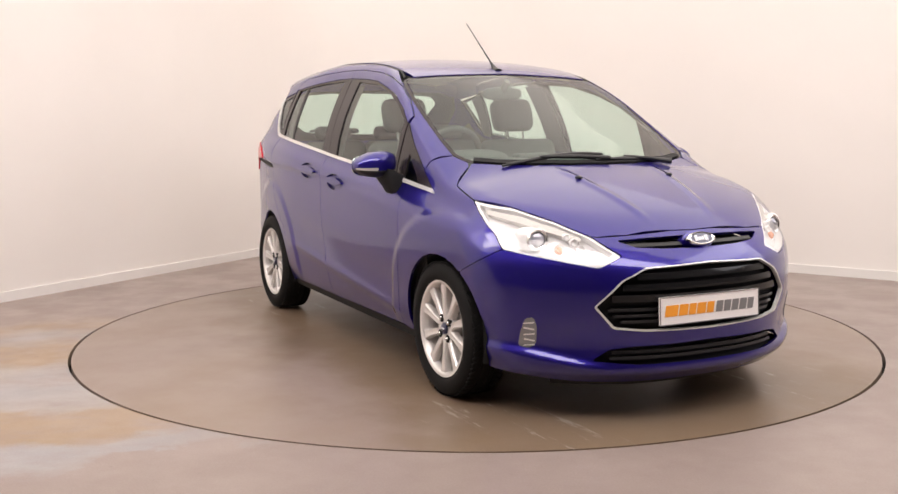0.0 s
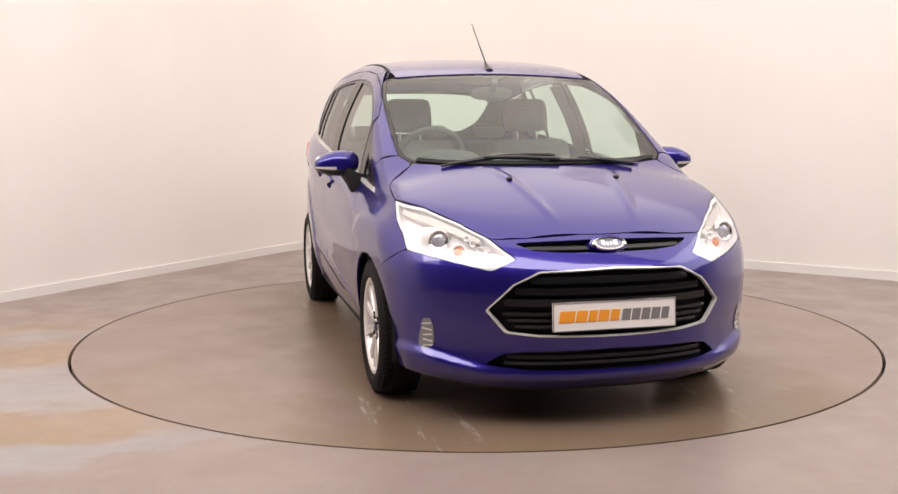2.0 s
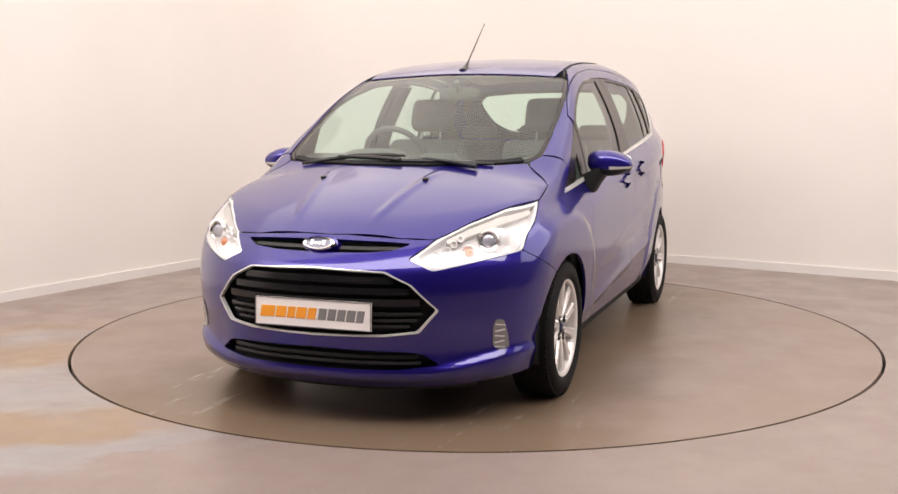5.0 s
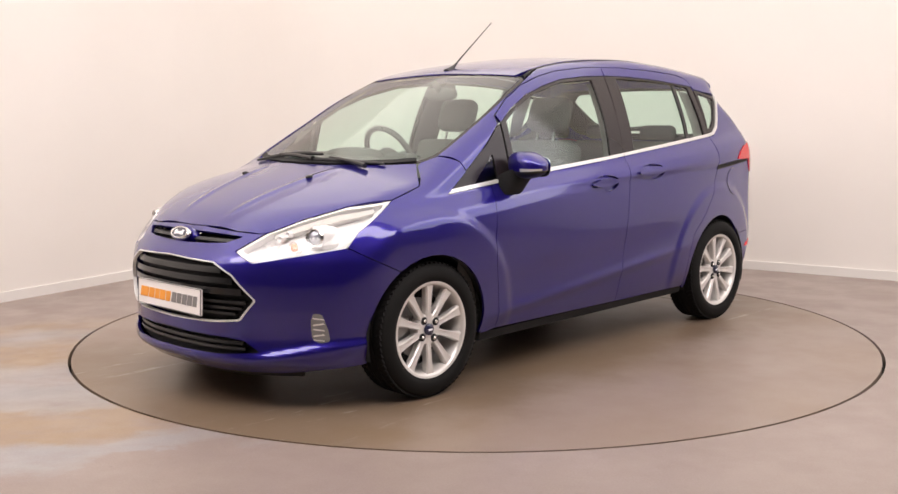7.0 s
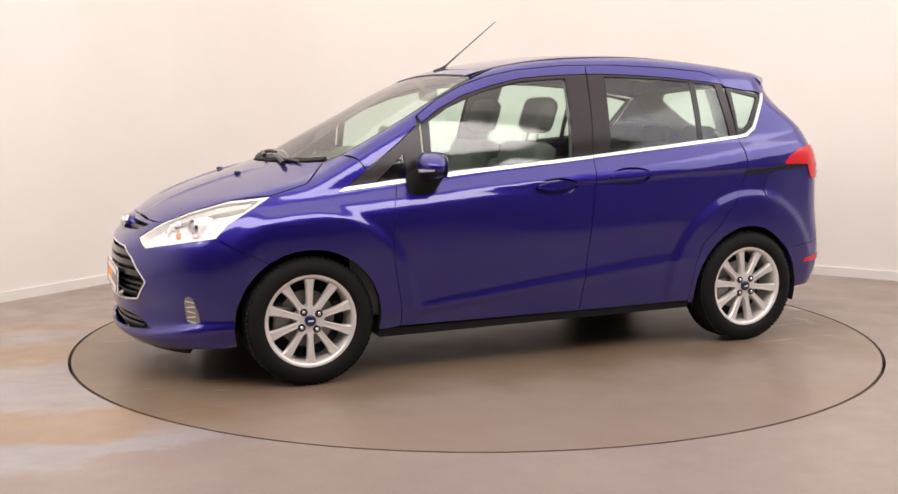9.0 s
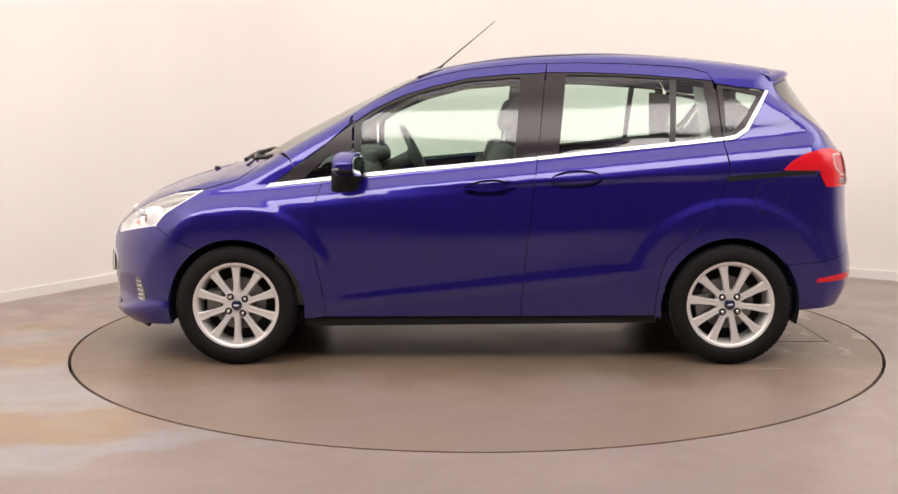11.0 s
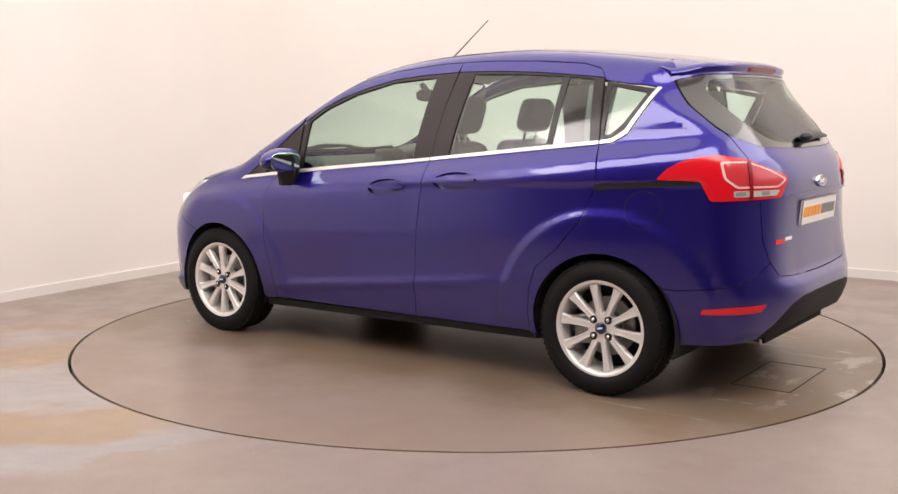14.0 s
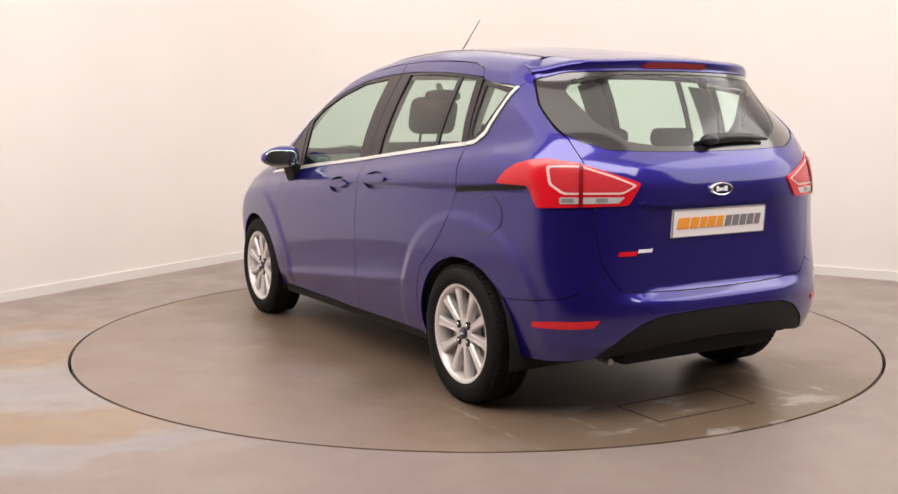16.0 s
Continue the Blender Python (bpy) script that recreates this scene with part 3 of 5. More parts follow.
def oval(x, z, a, b, tilt=-3.0, n=28):
    c, q = math.cos(radians(tilt)), math.sin(radians(tilt))
    out = []
    for i in range(n):
        u, v = a * math.cos(2 * math.pi * i / n), b * math.sin(2 * math.pi * i / n)
        out.append((x + c * u - q * v, z + q * u + c * v))
    return out


CUPS = [(-0.035, 0.896, 0.118, 0.043), (-0.464, 0.940, 0.128, 0.044)]
front_doors = both("front_door", "side", f_low, PAINT, car, holes=[side(oval(*CUPS[0]))], r=0.006, depth=0.02, grid=0.016)
r_low = side(GAP2[4:] + GAP3[::-1] + [(-0.78, 1.085), (-0.359, 1.044)])
rear_doors = both("rear_door", "side", r_low, PAINT, car, holes=[side(oval(*CUPS[1]))], r=0.006, depth=0.02, grid=0.016)
F_TOP = [(0.645, 1.222), (0.54, 1.292), (0.40, 1.358), (0.24, 1.406), (0.07, 1.444), (-0.12, 1.462), (-0.326, 1.471)]
R_TOP = [(-0.330, 1.472), (-0.55, 1.470), (-0.80, 1.458), (-1.05, 1.436), (-1.165, 1.424)]
FRONT_GLASS = [(0.612, 0.962), (0.602, 1.228), (0.492, 1.298), (0.317, 1.368), (0.081, 1.427), (-0.196, 1.447), (-0.160, 1.026)]
REAR_GLASS = [(-0.382, 1.054), (-0.431, 1.458), (-0.70, 1.450), (-0.944, 1.434), (-1.113, 1.418), (-1.150, 1.125)]
TRI = [(1.075, 0.905), (0.779, 1.118), (0.655, 1.222), (0.655, 0.955)]
TRI_GLASS = [(0.905, 0.938), (0.752, 1.075), (0.742, 0.958)]
QUARTER = [(-1.183, 1.408), (-1.43, 1.370), (-1.313, 1.178), (-1.262, 1.142), (-1.199, 1.130)]
QUARTER_GLASS = [(-1.215, 1.385), (-1.385, 1.352), (-1.295, 1.215), (-1.245, 1.172), (-1.215, 1.168)]
for i, s in enumerate((1, -1)):
    fix = (lambda q: q) if s == 1 else flip
    fd, rd = front_doors[i], rear_doors[i]
    g = dict(s=s)
    panel("window_frame", "side", fix(side(ROOFLINE[:6] + [(-0.335, 1.519)] + F_TOP[::-1])), PAINT, fd, r=0.004, **g)
    panel("window_frame", "side", fix(side([(-0.335, 1.519)] + ROOFLINE[6:] + R_TOP[::-1])), PAINT, rd, r=0.004, **g)
    panel("window_trim", "side", fix(side(F_TOP + [GAP2[2], GAP2[3], (-0.275, 1.036), (-0.075, 1.018), (0.357, 0.981), (0.645, 0.953)])), PILLAR, fd, holes=[fix(side(FRONT_GLASS))], off=-0.002, r=0.006, label="dark grey window surround", **g)
    panel("window_trim", "side", fix(side(R_TOP + [(-1.199, 1.130), (-0.78, 1.088), (-0.359, 1.047), (-0.275, 1.038), GAP2[3], GAP2[2]])), PILLAR, rd, holes=[fix(side(REAR_GLASS))], off=-0.002, r=0.006, label="dark grey window surround", **g)
    panel("window_pane", "side", fix(side(FRONT_GLASS)), GLASS, fd, off=-0.008, depth=0, gap=-0.004, grid=0.05, **g)
    panel("window_pane", "side", fix(side(REAR_GLASS)), GLASS, rd, off=-0.008, depth=0, gap=-0.004, grid=0.05, **g)
    panel("glass_divider", "side", fix(side([(-0.930, 1.108), (-0.948, 1.436), (-0.985, 1.433), (-0.962, 1.112)])), BLACK, rd, off=-0.004, depth=0.01, r=0.002, **g)
    panel("corner_trim", "side", fix(side(TRI)), PILLAR, car, holes=[fix(side(TRI_GLASS))], off=-0.002, r=0.012, label="black sail panel with a small pane", **g)
    panel("corner_pane", "side", fix(side(TRI_GLASS)), GLASS, car, off=-0.008, depth=0, gap=-0.004, **g)
    panel("quarter_trim", "side", fix(side(QUARTER)), PILLAR, car, holes=[fix(side(QUARTER_GLASS))], off=-0.002, r=0.01, **g)
    panel("quarter_pane", "side", fix(side(QUARTER_GLASS)), GLASS, car, off=-0.006, depth=0, gap=-0.004, **g)
    low = [(x, z - 0.002) for x, z in BELT]
    up = [(x, z + 0.016) for x, z in BELT]
    panel("chrome_strip", "side", fix(side([(1.085, 0.902)] + low[1:5][:1] + [(0.357, 0.977), (-0.075, 1.014), (-0.272, 1.033), (-0.272, 1.049), (-0.075, 1.031), (0.357, 0.995), (0.648, 0.967), (1.06, 0.922)])), BRIGHT, fd, off=0.006, depth=0.012, r=0.002, gap=0, grid=0.05, **g)
    panel("chrome_strip", "side", fix(side([(-0.277, 1.034), (-0.78, 1.083), (-1.197, 1.124), (-1.197, 1.141), (-0.78, 1.101), (-0.277, 1.050)])), BRIGHT, rd, off=0.006, depth=0.012, r=0.002, gap=0, grid=0.05, **g)
    panel("chrome_strip", "side", fix(side([(-1.203, 1.125), (-1.262, 1.134), (-1.325, 1.172), (-1.38, 1.265), (-1.445, 1.372), (-1.428, 1.375), (-1.362, 1.27), (-1.312, 1.188), (-1.258, 1.151), (-1.203, 1.142)])), BRIGHT, car, off=0.006, depth=0.012, r=0.004, gap=0, grid=0.05, **g)
    for door, (cx, cz, ca, cb) in ((fd, CUPS[0]), (rd, CUPS[1])):
        panel("handle_cup", "side", fix(side(oval(cx, cz, ca + 0.006, cb + 0.006))), PAINT, door, off=-0.018, depth=0, grid=0.02, **g)
        bar = [(cx + u * ca * 1.0, cz + 0.006 - 0.05 * u * ca + w * (0.021 if abs(u) < 0.7 else 0.014)) for u, w in ((-1.02, 0.4), (-0.75, 0.85), (-0.3, 1), (0.3, 1), (0.75, 0.85), (1.02, 0.3), (1.02, -0.3), (0.75, -0.85), (0.3, -1), (-0.3, -1), (-0.75, -0.85), (-1.02, -0.4))]
        panel("door_handle", "side", fix(side(bar)), PAINT, door, off=0.014, depth=0.022, r=0.012, gap=0, grid=0.012, label="blue pull handle", **g)
    panel("sill", "side", fix(side([(0.90, 0.232), (-0.885, 0.247), (-0.885, 0.205), (0.90, 0.188)])), MATT, car, off=-0.01, depth=0.03, **g)
    panel("slot", "side", fix(side([(-1.212, 0.952), (-1.66, 0.984), (-1.66, 0.962), (-1.205, 0.925)])), MATT, car, off=0.003, depth=0.006, r=0.002, gap=0, label="black sliding door rail", **g)

# rear quarter panels
TAILGATE = [(0.62, 1.409), (0.655, 1.30), (0.664, 1.20), (0.640, 1.16), (0.621, 1.076), (0.615, 1.01), (0.602, 0.893), (0.591, 0.715), (0.558, 0.624), (0.505, 0.563), (0.36, 0.549), (0.209, 0.545), (0.0, 0.543)]
gate = back(TAILGATE)
SEAM = at_skin("tail", [(-1.60, 0.80, 0.508), (-1.70, 0.745, 0.520), (-1.80, 0.66, 0.545)])
quarter = np.concatenate([side(GAP3[:-1] + [(-0.869, 0.236), (-0.905, 0.236)] + arch(-HUB, -11, 143)), SEAM, gate[8::-1], side([(-1.435, 1.372), (-1.325, 1.168), (-1.262, 1.130)])])
both("rear_quarter", "tail", quarter, PAINT, car, r=0.005, grid=0.02)

# rear bumper
LOW = back([(0.0, 0.464), (0.2, 0.463), (0.34, 0.456), (0.43, 0.430), (0.50, 0.380), (0.56, 0.325), (0.60, 0.285)])
half = np.concatenate([gate[:7:-1], SEAM[::-1], side(arch(-HUB, 143, 190)), side([(-1.60, 0.262)]), LOW[::-1]])
panel("rear_bumper", "tail", np.concatenate([half, flip(half[1:-1])[::-1]]), PAINT, car, r=0.006, grid=0.02)
half = np.concatenate([LOW, back([(0.54, 0.288), (0.3, 0.326), (0.0, 0.335)])])
panel("bumper_valance", "tail", np.concatenate([half, flip(half[1:-1])[::-1]]), MATT, car, off=-0.004, depth=0.03, r=0.01, label="matt black lower bumper valance")

# tailgate: window, spoiler and lower panel
WINDOW = [(0.0, 1.104), (0.25, 1.106), (0.495, 1.115), (0.60, 1.150), (0.645, 1.180), (0.659, 1.22), (0.650, 1.30), (0.617, 1.403), (0.514, 1.432), (0.252, 1.438), (0.0, 1.441)]
win = back(WINDOW)
half = np.concatenate([gate[::-1][:10], win[[4, 3, 2, 1, 0]]])
gate_low = np.concatenate([half, flip(half[1:-1])[::-1]])
tailgate = panel("tailgate", "tail", gate_low, PAINT, car, r=0.008)
INNER = [(0.0, 1.128), (0.25, 1.130), (0.40, 1.150), (0.49, 1.21), (0.530, 1.30), (0.545, 1.36), (0.50, 1.405), (0.252, 1.424), (0.0, 1.427)]
inn = back(INNER)
full = np.concatenate([win, flip(win[1:-1])[::-1]])
pane = np.concatenate([inn, flip(inn[1:-1])[::-1]])
panel("window_border", "tail", full, FRIT, tailgate, holes=[pane], off=-0.003, r=0.02)
panel("rear_window", "tail", pane, GLASS, tailgate, off=-0.005, depth=0, gap=-0.003, r=0.02, label="tinted rear window")
header_line = back([(0.0, 1.4425), (0.252, 1.4395), (0.514, 1.4335), (0.617, 1.405), (0.622, 1.43), (0.60, 1.452), (0.50, 1.476), (0.25, 1.490), (0.0, 1.494)])
panel("window_header", "back", np.concatenate([header_line, flip(header_line[1:-1])[::-1]]), PAINT, tailgate, off=-0.003, r=0.004)
# Black backing added so the slits round the rear window read dark.
backing_line = back([(0.0, 1.085), (0.30, 1.088), (0.52, 1.095), (0.64, 1.13), (0.685, 1.20), (0.672, 1.31), (0.63, 1.42), (0.514, 1.45), (0.252, 1.455), (0.0, 1.457)])
panel("window_backing", "tail", np.concatenate([backing_line, flip(backing_line[1:-1])[::-1]]), MATT, tailgate, holes=[pane], off=-0.016, depth=0, gap=0)


def spoiler_tip(y):
    return -(1.655 - 1.2 * abs(y) ** 3.9)


def spoiler_top(x, y):
    end = max(0.0, (abs(y) - 0.44) / 0.18) ** 2 * (0.020 + 0.030 * min(1.0, max(0.0, (-1.40 - x) / 0.12)))
    return float(TOP(x) - CROWN(x) * y * y) - end


def spoiler_mesh(half=0.622, n=48):
    """A roof spoiler that runs on from the roof, ends in a blunt lip and tapers back under it."""
    bm, rows = bmesh.new(), []
    for i in range(n + 1):
        y = half * (2 * i / n - 1)
        x1 = spoiler_tip(y)
        line = [(x, spoiler_top(x, y)) for x in np.linspace(-1.412, x1 + 0.012, 7)]
        z1 = spoiler_top(x1, y)
        line += [(x1, z1 - 0.007), (x1 - 0.002, z1 - 0.018), (x1 + 0.012, z1 - 0.046), (x1 + 0.05, z1 - 0.056), (-1.412, z1 - 0.060)]
        rows.append([bm.verts.new((x, y, z)) for x, z in line])
    for a, b in zip(rows, rows[1:]):
        for k in range(len(a)):
            bm.faces.new((a[k], a[(k + 1) % len(a)], b[(k + 1) % len(a)], b[k]))
    bm.faces.new(rows[0])
    bm.faces.new(rows[-1][::-1])
    bmesh.ops.recalc_face_normals(bm, faces=bm.faces)
    return bm


spoiler = part("spoiler", spoiler_mesh(), PAINT, tailgate, "blue roof spoiler over the rear window")
spoiler.data.polygons.foreach_set("use_smooth", [True] * len(spoiler.data.polygons))
spoiler.data.set_sharp_from_angle(angle=radians(40))
bm, rows = bmesh.new(), []
for i in range(17):
    y = 0.18 * (i / 8 - 1)
    x1, z1, h = spoiler_tip(y), spoiler_top(spoiler_tip(y), y), 0.5 if i in (0, 16) else 1.0
    rows.append([bm.verts.new(p) for p in ((x1 - 0.006, y, z1 - 0.027 + 0.009 * h), (x1 + 0.004, y, z1 - 0.027 - 0.015 * h), (x1 + 0.02, y, z1 - 0.040), (x1 + 0.02, y, z1 - 0.020))])
for a, b in zip(rows, rows[1:]):
    for k in range(4):
        bm.faces.new((a[k], a[(k + 1) % 4], b[(k + 1) % 4], b[k]))
bm.faces.new(rows[0])
bm.faces.new(rows[-1][::-1])
bmesh.ops.recalc_face_normals(bm, faces=bm.faces)
part("brake_light", bm, DEEPRED, tailgate, "dark red high brake light")

# tail lamps
TAIL_LAMP = at_skin("tail", [(-1.485, 0.803, 0.980), (-1.535, 0.79, 1.030), (-1.595, 0.775, 1.062), (-1.66, 0.74, 1.080), (-1.717, 0.707, 1.083), (-1.794, 0.625, 1.066), (-1.86, 0.533, 1.030), (-1.911, 0.406, 0.985), (-1.898, 0.461, 0.900), (-1.699, 0.749, 0.893), (-1.664, 0.766, 0.978)])
CORE = at_skin("tail", [(-1.723, 0.707, 1.049), (-1.80, 0.62, 1.048), (-1.862, 0.527, 1.013), (-1.902, 0.438, 0.975), (-1.885, 0.483, 0.952), (-1.765, 0.665, 0.954), (-1.735, 0.703, 0.988)])
FRAME = at_skin("tail", [(-1.715, 0.715, 1.056), (-1.80, 0.62, 1.055), (-1.865, 0.525, 1.02), (-1.908, 0.425, 0.976), (-1.885, 0.485, 0.944), (-1.76, 0.67, 0.946), (-1.728, 0.71, 0.985)])
WHITE_STRIP = at_skin("tail", [(-1.75, 0.675, 0.936), (-1.888, 0.475, 0.934), (-1.882, 0.50, 0.910), (-1.755, 0.68, 0.910)])
for lamp in both("tail_lamp", "tail", TAIL_LAMP, REDLENS, car, off=0.006, depth=0.012, r=0.012, gap=0, label="glossy red tail lamp"):
    k = 1 if lamp.data.vertices[0].co.y > 0 else -1
    fix = (lambda q: q) if k == 1 else flip
    panel("light_guide", "tail", fix(FRAME), PALEGUIDE, lamp, holes=[fix(CORE)], off=0.009, depth=0.004, r=0.012, gap=0, label="pale outline in the lamp", s=k)
    panel("lens", "tail", fix(CORE), PINKLENS, lamp, off=0.009, depth=0.004, r=0.012, gap=0.001, label="paler red inner lens", s=k)
    panel("reversing_lens", "tail", fix(WHITE_STRIP), CLEARLENS, lamp, off=0.009, depth=0.004, r=0.006, gap=0, label="clear reversing strip", s=k)
    for x, y in ((-1.757, 0.672), (-1.832, 0.572)):
        bulb = at_skin("tail", [(x, y, 0.931), (x - 0.026, y - 0.036, 0.931), (x - 0.026, y - 0.036, 0.915), (x, y, 0.915)])
        panel("reversing_window", "tail", fix(bulb), GREY, lamp, off=0.0105, depth=0.003, r=0.004, gap=0, label="dark clear window in the strip", s=k)
both("reflector", "tail", at_skin("tail", [(-1.684, 0.756, 0.432), (-1.78, 0.70, 0.446), (-1.901, 0.591, 0.452), (-1.883, 0.613, 0.422), (-1.677, 0.757, 0.410)]), REDLENS, car, off=0.004, depth=0.008, r=0.004, gap=0, label="red rear reflector")


# ---- wheels ----
def lathe(bm, profile, n=64):
    """Turns (radius, y) pairs round the y axis."""
    rows = []
    for r, y in profile:
        rows.append([bm.verts.new((r * math.cos(2 * math.pi * i / n), y, r * math.sin(2 * math.pi * i / n))) for i in range(n)])
    for a, b in zip(rows, rows[1:]):
        for i in range(n):
            j = (i + 1) % n
            bm.faces.new((a[i], a[j], b[j], b[i]))
    bmesh.ops.recalc_face_normals(bm, faces=bm.faces)


def soften(ob, degrees=35):
    ob.data.polygons.foreach_set("use_smooth", [True] * len(ob.data.polygons))
    ob.data.set_sharp_from_angle(angle=radians(degrees))
    return ob


def make_wheel():
    """A wheel whose outer side looks along +y; y = 0 at the tyre's middle."""
    bm = bmesh.new()
    lathe(bm, [(0.205, -0.085), (0.222, -0.098), (0.255, -0.101), (0.283, -0.094), (0.298, -0.078), (0.304, -0.05), (0.3045, -0.047), (0.299, -0.044), (0.299, -0.039), (0.3055, -0.036),
               (0.307, -0.012), (0.3015, -0.009), (0.3015, -0.002), (0.307, 0.001), (0.3065, 0.026), (0.301, 0.029), (0.301, 0.036), (0.305, 0.039),
               (0.301, 0.072), (0.290, 0.090), (0.268, 0.099), (0.248, 0.101), (0.232, 0.098), (0.224, 0.090), (0.216, 0.088), (0.205, 0.085)], 96)
    wheel = soften(part("wheel", bm, RUBBER, car, "black road tyre on an alloy wheel"), 40)
    bm = bmesh.new()
    for k in range(72):
        a = 2 * math.pi * k / 72
        for side_y in (-1, 1):
            m = pose(0.3005 * math.cos(a), side_y * 0.062, 0.3005 * math.sin(a)) @ Matrix.Rotation(-a, 4, "Y") @ pose(0, 0, 0, 25 * side_y, 0, 0)
            box(bm, -0.003, -0.021, -0.010, 0.0045, 0.021, 0.010, 0, m)
    soften(part("tread", bm, RUBBER, wheel))["kind"] = "stuff"
    bm = bmesh.new()
    lathe(bm, [(0.200, -0.085), (0.196, -0.06), (0.190, 0.0), (0.192, 0.05), (0.198, 0.072), (0.2035, 0.085), (0.212, 0.088), (0.2215, 0.089), (0.2242, 0.085), (0.2242, 0.07)], 96)
    soften(part("rim", bm, ALLOY, wheel, "silver alloy rim"), 50)
    spoke = None
    for k in range(10):
        a = radians(90 + 36 * k)
        if spoke is None:
            bm = bmesh.new()
            rows = []
            for r, w, top, deep in ((0.030, 0.026, 0.066, 0.03), (0.055, 0.0145, 0.070, 0.035), (0.10, 0.0135, 0.074, 0.035), (0.15, 0.016, 0.077, 0.034), (0.185, 0.0205, 0.079, 0.03), (0.2065, 0.027, 0.079, 0.022)):
                rows.append([bm.verts.new(c) for c in ((r, top - deep, -w * 1.05), (r, top - 0.008, -w * 1.1), (r, top, -w * 0.78), (r, top - 0.003, 0), (r, top, w * 0.78), (r, top - 0.008, w * 1.1), (r, top - deep, w * 1.05))])
            for a_row, b_row in zip(rows, rows[1:]):
                for i in range(7):
                    bm.faces.new((a_row[i], a_row[(i + 1) % 7], b_row[(i + 1) % 7], b_row[i]))
            bm.faces.new(rows[0])
            bm.faces.new(rows[-1][::-1])
            bmesh.ops.recalc_face_normals(bm, faces=bm.faces)
            ob = soften(part("spoke", bm, ALLOY, wheel), 25)
            spoke = ob.data
        else:
            ob = new("spoke", spoke)
            ob.parent = wheel
        ob.matrix_basis = Matrix.Rotation(-a, 4, "Y")
    bm = bmesh.new()
    lathe(bm, [(0.0, 0.066), (0.030, 0.066), (0.048, 0.070), (0.066, 0.067), (0.072, 0.058), (0.072, 0.02)], 48)
    soften(part("hub", bm, ALLOY, wheel), 40)
    bm = bmesh.new()
    lathe(bm, [(0.0, 0.080), (0.020, 0.079), (0.026, 0.075), (0.027, 0.064)], 40)
    soften(part("hub_cap", bm, BADGEBLUE, wheel, "dark blue round hub cap"), 40)
    bm = bmesh.new()
    box(bm, -0.013, 0.0795, -0.004, 0.013, 0.0815, 0.004, 0.0015)
    part("cap_emblem", bm, WHITE, wheel)
    for k in range(4):
        a = radians(45 + 90 * k + 9)
        bm = bmesh.new()
        # Black disc, slightly proud, stands in for the shade in the nut's hole.
        lathe(bm, [(0.0, 0.0735), (0.0165, 0.0735), (0.018, 0.072), (0.018, 0.06)], 20)
        ob = part("nut_shade", bm, UNDER, wheel)
        ob.matrix_basis = Matrix.Translation((0.052 * math.cos(a), 0, 0.052 * math.sin(a)))
        bm = bmesh.new()
        lathe(bm, [(0.0, 0.080), (0.006, 0.080), (0.009, 0.077), (0.0095, 0.07)], 12)
        ob = soften(part("wheel_nut", bm, CHROME, wheel), 30)
        ob.matrix_basis = Matrix.Translation((0.052 * math.cos(a), 0, 0.052 * math.sin(a)))
    bm = bmesh.new()
    lathe(bm, [(0.05, 0.012), (0.075, 0.012), (0.08, 0.0), (0.135, 0.0), (0.135, -0.02), (0.05, -0.02)], 48)
    soften(part("brake_disc", bm, STEEL, wheel), 30)
    bm = bmesh.new()
    lathe(bm, [(0.0, -0.05), (0.199, -0.055)], 48)
    part("wheel_back", bm, UNDER, wheel)
    bm = bmesh.new()
    box(bm, 0.075, -0.06, -0.07, 0.165, 0.028, 0.07, 0.015)
    part("brake_caliper", bm, STEEL, wheel)
    return wheel


TRACK = 0.752
front_wheel = make_wheel()
front_wheel.matrix_basis = pose(HUB, TRACK, 0.3075)
copy_thing(front_wheel, pose(-HUB, TRACK, 0.3075, 0, 11, 0))
copy_thing(front_wheel, pose(HUB, -TRACK, 0.3075, 0, 0, 180))
copy_thing(front_wheel, pose(-HUB, -TRACK, 0.3075, 0, 11, 180))

# wheel housings and underside
for hx in (HUB, -HUB):
    for k in (1, -1):
        bm = bmesh.new()
        rows = []
        for y in (0.42, 0.60, 0.815):
            rows.append([bm.verts.new((hx + 0.352 * math.cos(radians(a)), k * y, 0.30 + 0.352 * math.sin(radians(a)))) for a in range(-14, 197, 10)])
        for a, b in zip(rows, rows[1:]):
            for i in range(len(a) - 1):
                bm.faces.new((a[i], a[i + 1], b[i + 1], b[i]))
        bm.faces.new(rows[0])
        part("wheel_housing", bm, UNDER, car, smooth=True)
bm = bmesh.new()
box(bm, -0.88, -0.74, 0.20, 0.88, 0.74, 0.26)
box(bm, -1.85, -0.42, 0.24, -0.88, 0.42, 0.30)
box(bm, 0.88, -0.42, 0.19, 1.92, 0.42, 0.26)
box(bm, -1.84, -0.55, 0.335, -1.60, 0.55, 0.36)
box(bm, 1.60, -0.55, 0.20, 1.88, 0.55, 0.26)
part("underbody", bm, UNDER, car)


